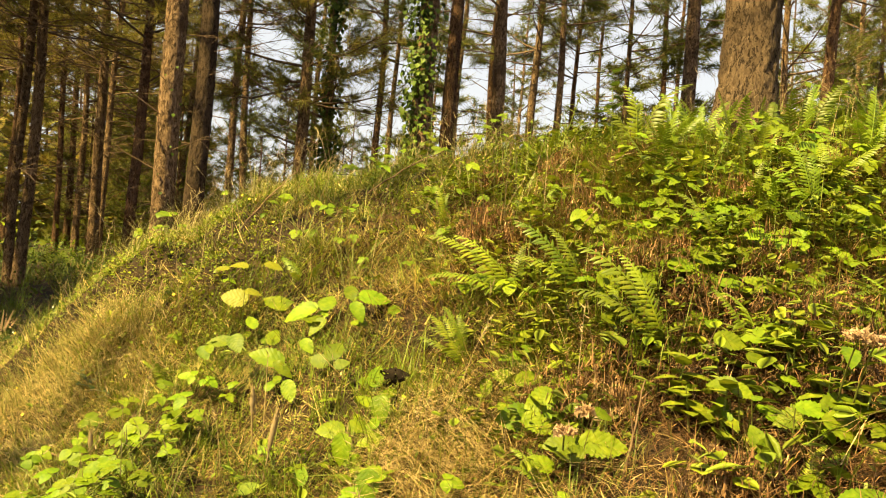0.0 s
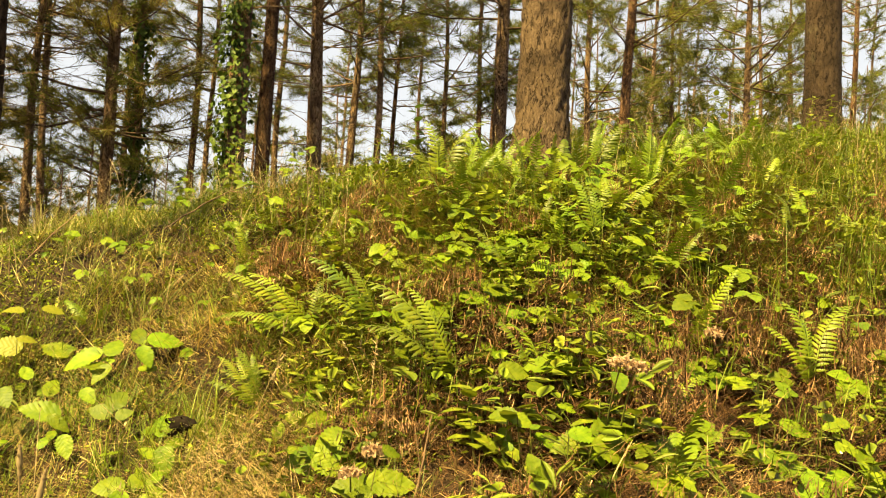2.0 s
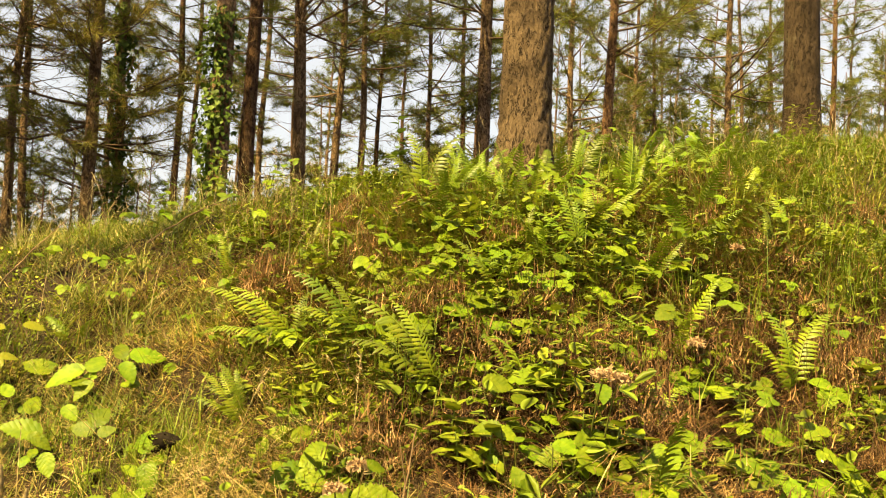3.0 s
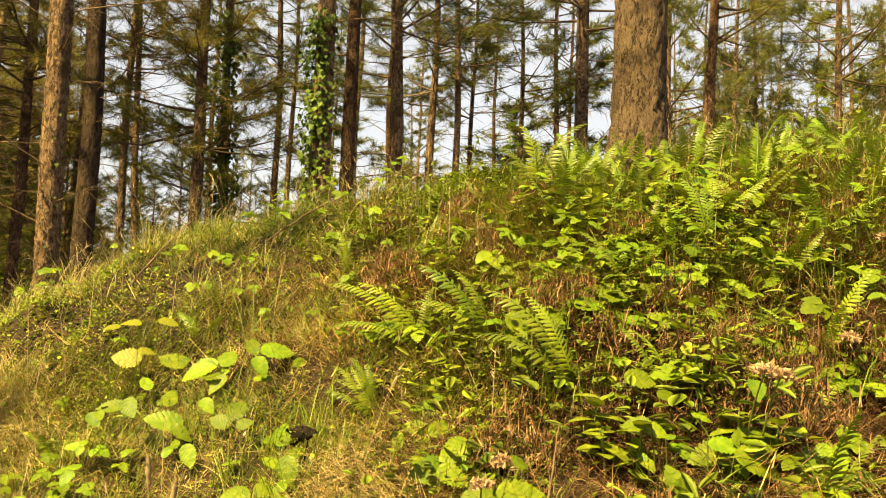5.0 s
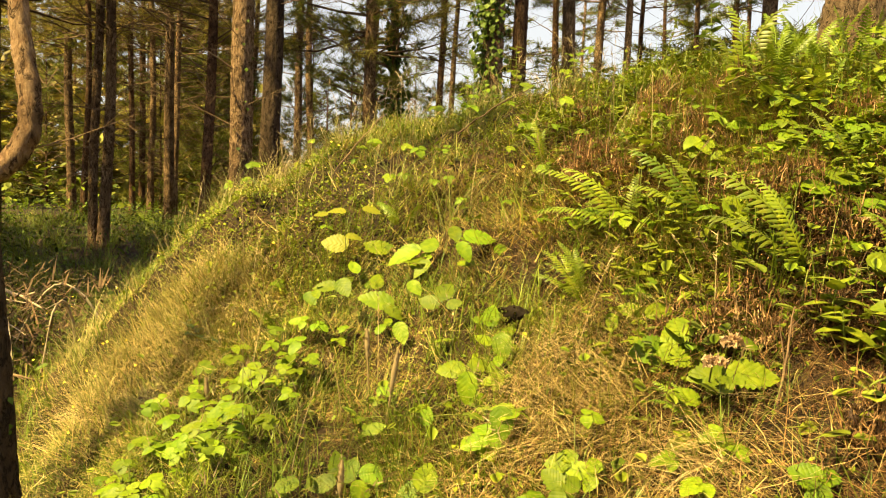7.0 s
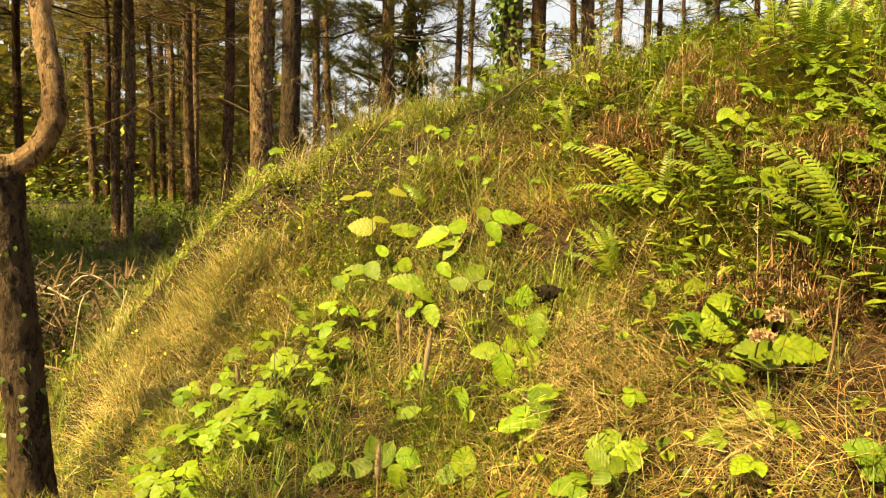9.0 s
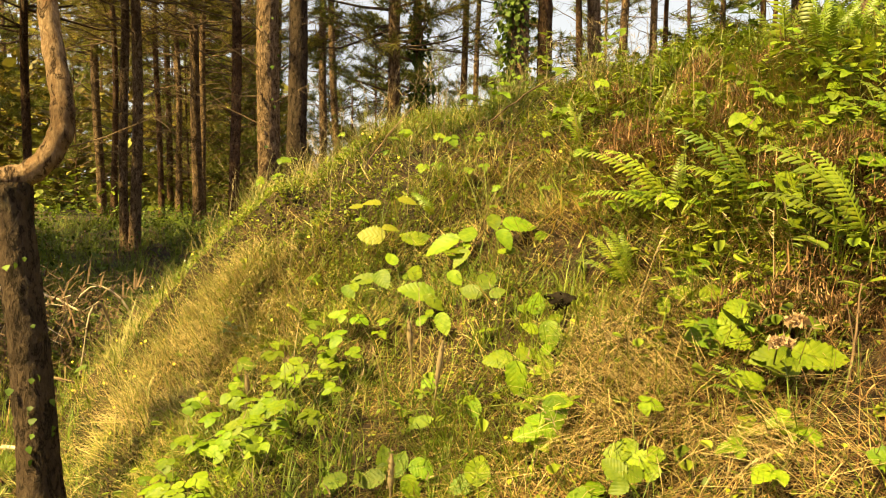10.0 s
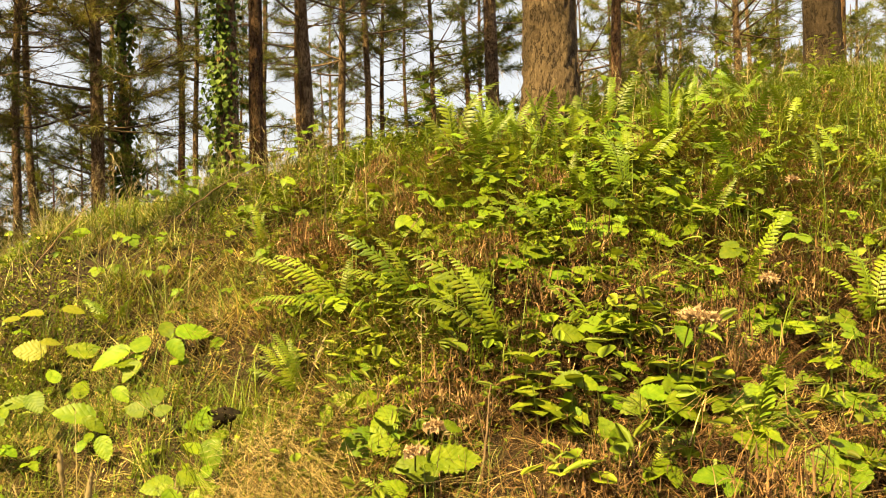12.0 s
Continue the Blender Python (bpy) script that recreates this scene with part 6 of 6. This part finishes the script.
twig(lay(0.57, 0.99, 0.0), (0.63, 1.10, 1.08), 0.004, 0.0, 1)
twig(lay(-1.52, 2.30, 0.06), lay(-1.24, 2.10, 0.03), 0.005, 0.02, 2)
twig(lay(0.62, 1.15, 0.03), lay(1.0, 1.3, 0.04), 0.004, 0.01, 3)
twig(lay(0.75, 0.95, 0.02), lay(1.12, 0.72, 0.03), 0.004, 0.0, 4)
twig(lay(-0.32, 3.2, 0.10), lay(0.05, 3.3, 0.22), 0.005, 0.02, 5)
twig(lay(-0.9, 3.0, 0.06), lay(-0.7, 3.3, 0.2), 0.004, 0.02, 6)
twig(lay(-3.62, 4.1, 0.5), lay(-2.95, 4.0, 0.38), 0.016, 0.06, 7, "pale broken branch lying on the brush heap", PALEWOOD)
for i in range(9):
    x, y = -3.5 + 0.16 * i * math.cos(i), 4.0 + 0.3 * math.sin(i * 1.9)
    twig(lay(x, y, 0.2), lay(x + 0.5 * math.cos(i * 1.3), y - 0.35 + 0.2 * math.sin(i), 0.15), 0.009, 0.2 + 0.02 * i, 20 + i, "pale arching dead branch on the brush heap", PALEWOOD)
twig(lay(-2.5, 2.6, 0.05), lay(-2.25, 2.5, 0.03), 0.012, 0.01, 40, "pale broken branch in the grass beside the crooked pine", PALEWOOD)
twig(lay(-2.9, 3.4, 0.12), lay(-2.5, 3.25, 0.1), 0.010, 0.02, 41)
g = spots(7000, -4.6, -2.5, 3.2, 5.2, lambda x, y: 1 - smooth(np.hypot(x + 3.5, y - 4.1), 0.5, 1.1))
n = len(g)
stuff("brush_heap", strips(g + RNG.uniform(0, 1, (n, 1)) ** 1.5 * np.array([[0, 0, 0.55]]), RNG.uniform(0, 6.28, n), RNG.uniform(0.05, 0.25, n), RNG.uniform(0.004, 0.018, n), RNG.uniform(0.8, 1.8, n), RNG.uniform(-0.5, 1.0, n), 3), BRUSHWOOD,
      "heap of brown dead bracken and brushwood", "brush heap")


def sprig(x, y, h, count, size, mat, label, category, seed, width=0.5, group=""):
    """A small upright seedling with leaves all up its stem."""
    r = np.random.default_rng(seed)
    ob = thing(category.replace(" ", "_"), x, y, float(height(x, y)), label, category, group)
    lx, ly = r.normal(0, 0.12, 2) * h
    part("stem", stalk_mesh((0, 0, -0.02), (lx, ly, h), 0.004, 0.0015, 0, GREENSTEM), ob)
    lv, lf = leaflet(1.0, width, seed, 6, 0.06, 0.08, 0.2)
    me = mesh_from("leaf", lv, lf, mat, True)
    for i in range(count):
        s = 0.25 + 0.75 * (i + 0.5) / count
        L = size * r.uniform(0.7, 1.2) * (1.15 - 0.4 * s)
        m = Matrix.Translation((lx * s, ly * s, h * s)) @ Matrix.Rotation(i * 2.4 + r.normal(0, 0.3), 4, "Z") @ Matrix.Rotation(r.uniform(-0.7, 0.3), 4, "Y") @ Matrix.Diagonal((L, L, L, 1))
        part("leaf", me, ob, m)


sprig(0.46, 3.10, 0.30, 22, 0.07, HERB, "upright leafy green willowherb on the crest", "willowherb", 1, 0.25)
sprig(0.30, 3.30, 0.30, 20, 0.07, HERB, "upright leafy green willowherb on the crest", "willowherb", 2, 0.25)
sprig(0.62, 3.25, 0.34, 22, 0.07, HERB, "upright leafy green willowherb on the crest", "willowherb", 3, 0.25)
sprig(0.15, 3.55, 0.26, 18, 0.06, HERB, "upright leafy green willowherb on the crest", "willowherb", 4, 0.25)
sprig(0.91, 3.30, 0.42, 14, 0.085, IVY, "dark-leaved sapling rising above the ferns", "sapling", 5, 0.7)
sprig(-0.35, 3.75, 0.30, 14, 0.07, BRAMBLE, "small leafy sapling at the crest of the bank", "sapling", 6, 0.7)
sprig(-0.05, 3.8, 0.36, 14, 0.07, HERB, "small leafy sapling at the crest of the bank", "sapling", 7, 0.7)
sprig(-1.27, 2.36, 0.10, 9, 0.06, DARKLEAF, "dark glossy evergreen seedling in dry grass", "seedling", 8, 0.5)
sprig(-1.20, 2.30, 0.08, 7, 0.055, DARKLEAF, "dark glossy evergreen seedling in dry grass", "seedling", 9, 0.5)
sprig(-1.35, 2.44, 0.09, 7, 0.05, DARKLEAF, "dark glossy evergreen seedling in dry grass", "seedling", 10, 0.5)
for i, (x, y) in enumerate([(3.2, 4.3), (3.8, 4.8), (4.4, 5.0), (2.9, 3.9), (4.7, 5.2)]):
    sprig(x, y, 0.4, 16, 0.08, HERB, "leafy green sapling in the grass", "sapling", 30 + i, 0.6)

herb_rng = np.random.default_rng(31)
for i, (x, y, _) in enumerate(spots(75, 0.1, 2.6, 0.8, 3.1, lambda x, y: right_side(x, y))):
    sprig(x, y, herb_rng.uniform(0.06, 0.15), int(herb_rng.integers(7, 12)), herb_rng.uniform(0.05, 0.085), HERB, "low broad-leaved green herb among the ferns", "herb", 60 + i, herb_rng.uniform(0.5, 0.8), "herbs among the ferns")


def stump_axis(z):
    return np.array([0.02 - 0.062 * z, 0.0, z]), 0.075


ivy("few ivy sprigs on the crooked pine's stump", stump_axis, -1.87, 1.9, 0.25, 1.0, 22, -1.0, 0.6, 0.026, 8, 0.015, 0)


def far_belt(a0, a1, r0, r1, top, count, seed):
    """Points of a distant belt of trees, thinning upwards; angles clockwise from north, in degrees."""
    r = np.random.default_rng(seed)
    a, q = np.radians(r.uniform(a0, a1, count)), r.uniform(r0, r1, count)
    x, y = q * np.sin(a), q * np.cos(a)
    z = top * r.uniform(0, 1, count) ** 1.3 * (0.65 + 0.35 * np.sin(a * 41 + 2 * np.sin(a * 17)))
    return np.stack([x, y, 0.2 + z], 1)


# first two belts are unseen, added to block skylight; open towards the sun
belt = np.concatenate([far_belt(75, 186, 10, 17, 13, 5200, 6), far_belt(258, 286, 10, 16, 12, 1500, 7), far_belt(-75, -20, 34, 52, 14, 14000, 1), far_belt(-75, -18, 25, 36, 4.5, 8000, 8), far_belt(-26, 24, 46, 60, 3.2, 3500, 2), far_belt(20, 70, 36, 52, 8, 4500, 3)])
stuff("far_woods", small_leaves(belt, 0.62, 0.3, 21), NEEDLES_DULL, "dark green distant wood behind the plantation, with unseen belts added around the viewer", "far woods")
stuff("far_undergrowth", small_leaves(far_belt(-75, -20, 15, 34, 1.3, 6000, 4), 0.16, 0.3, 22), HERB, "green undergrowth deep in the plantation", "undergrowth")
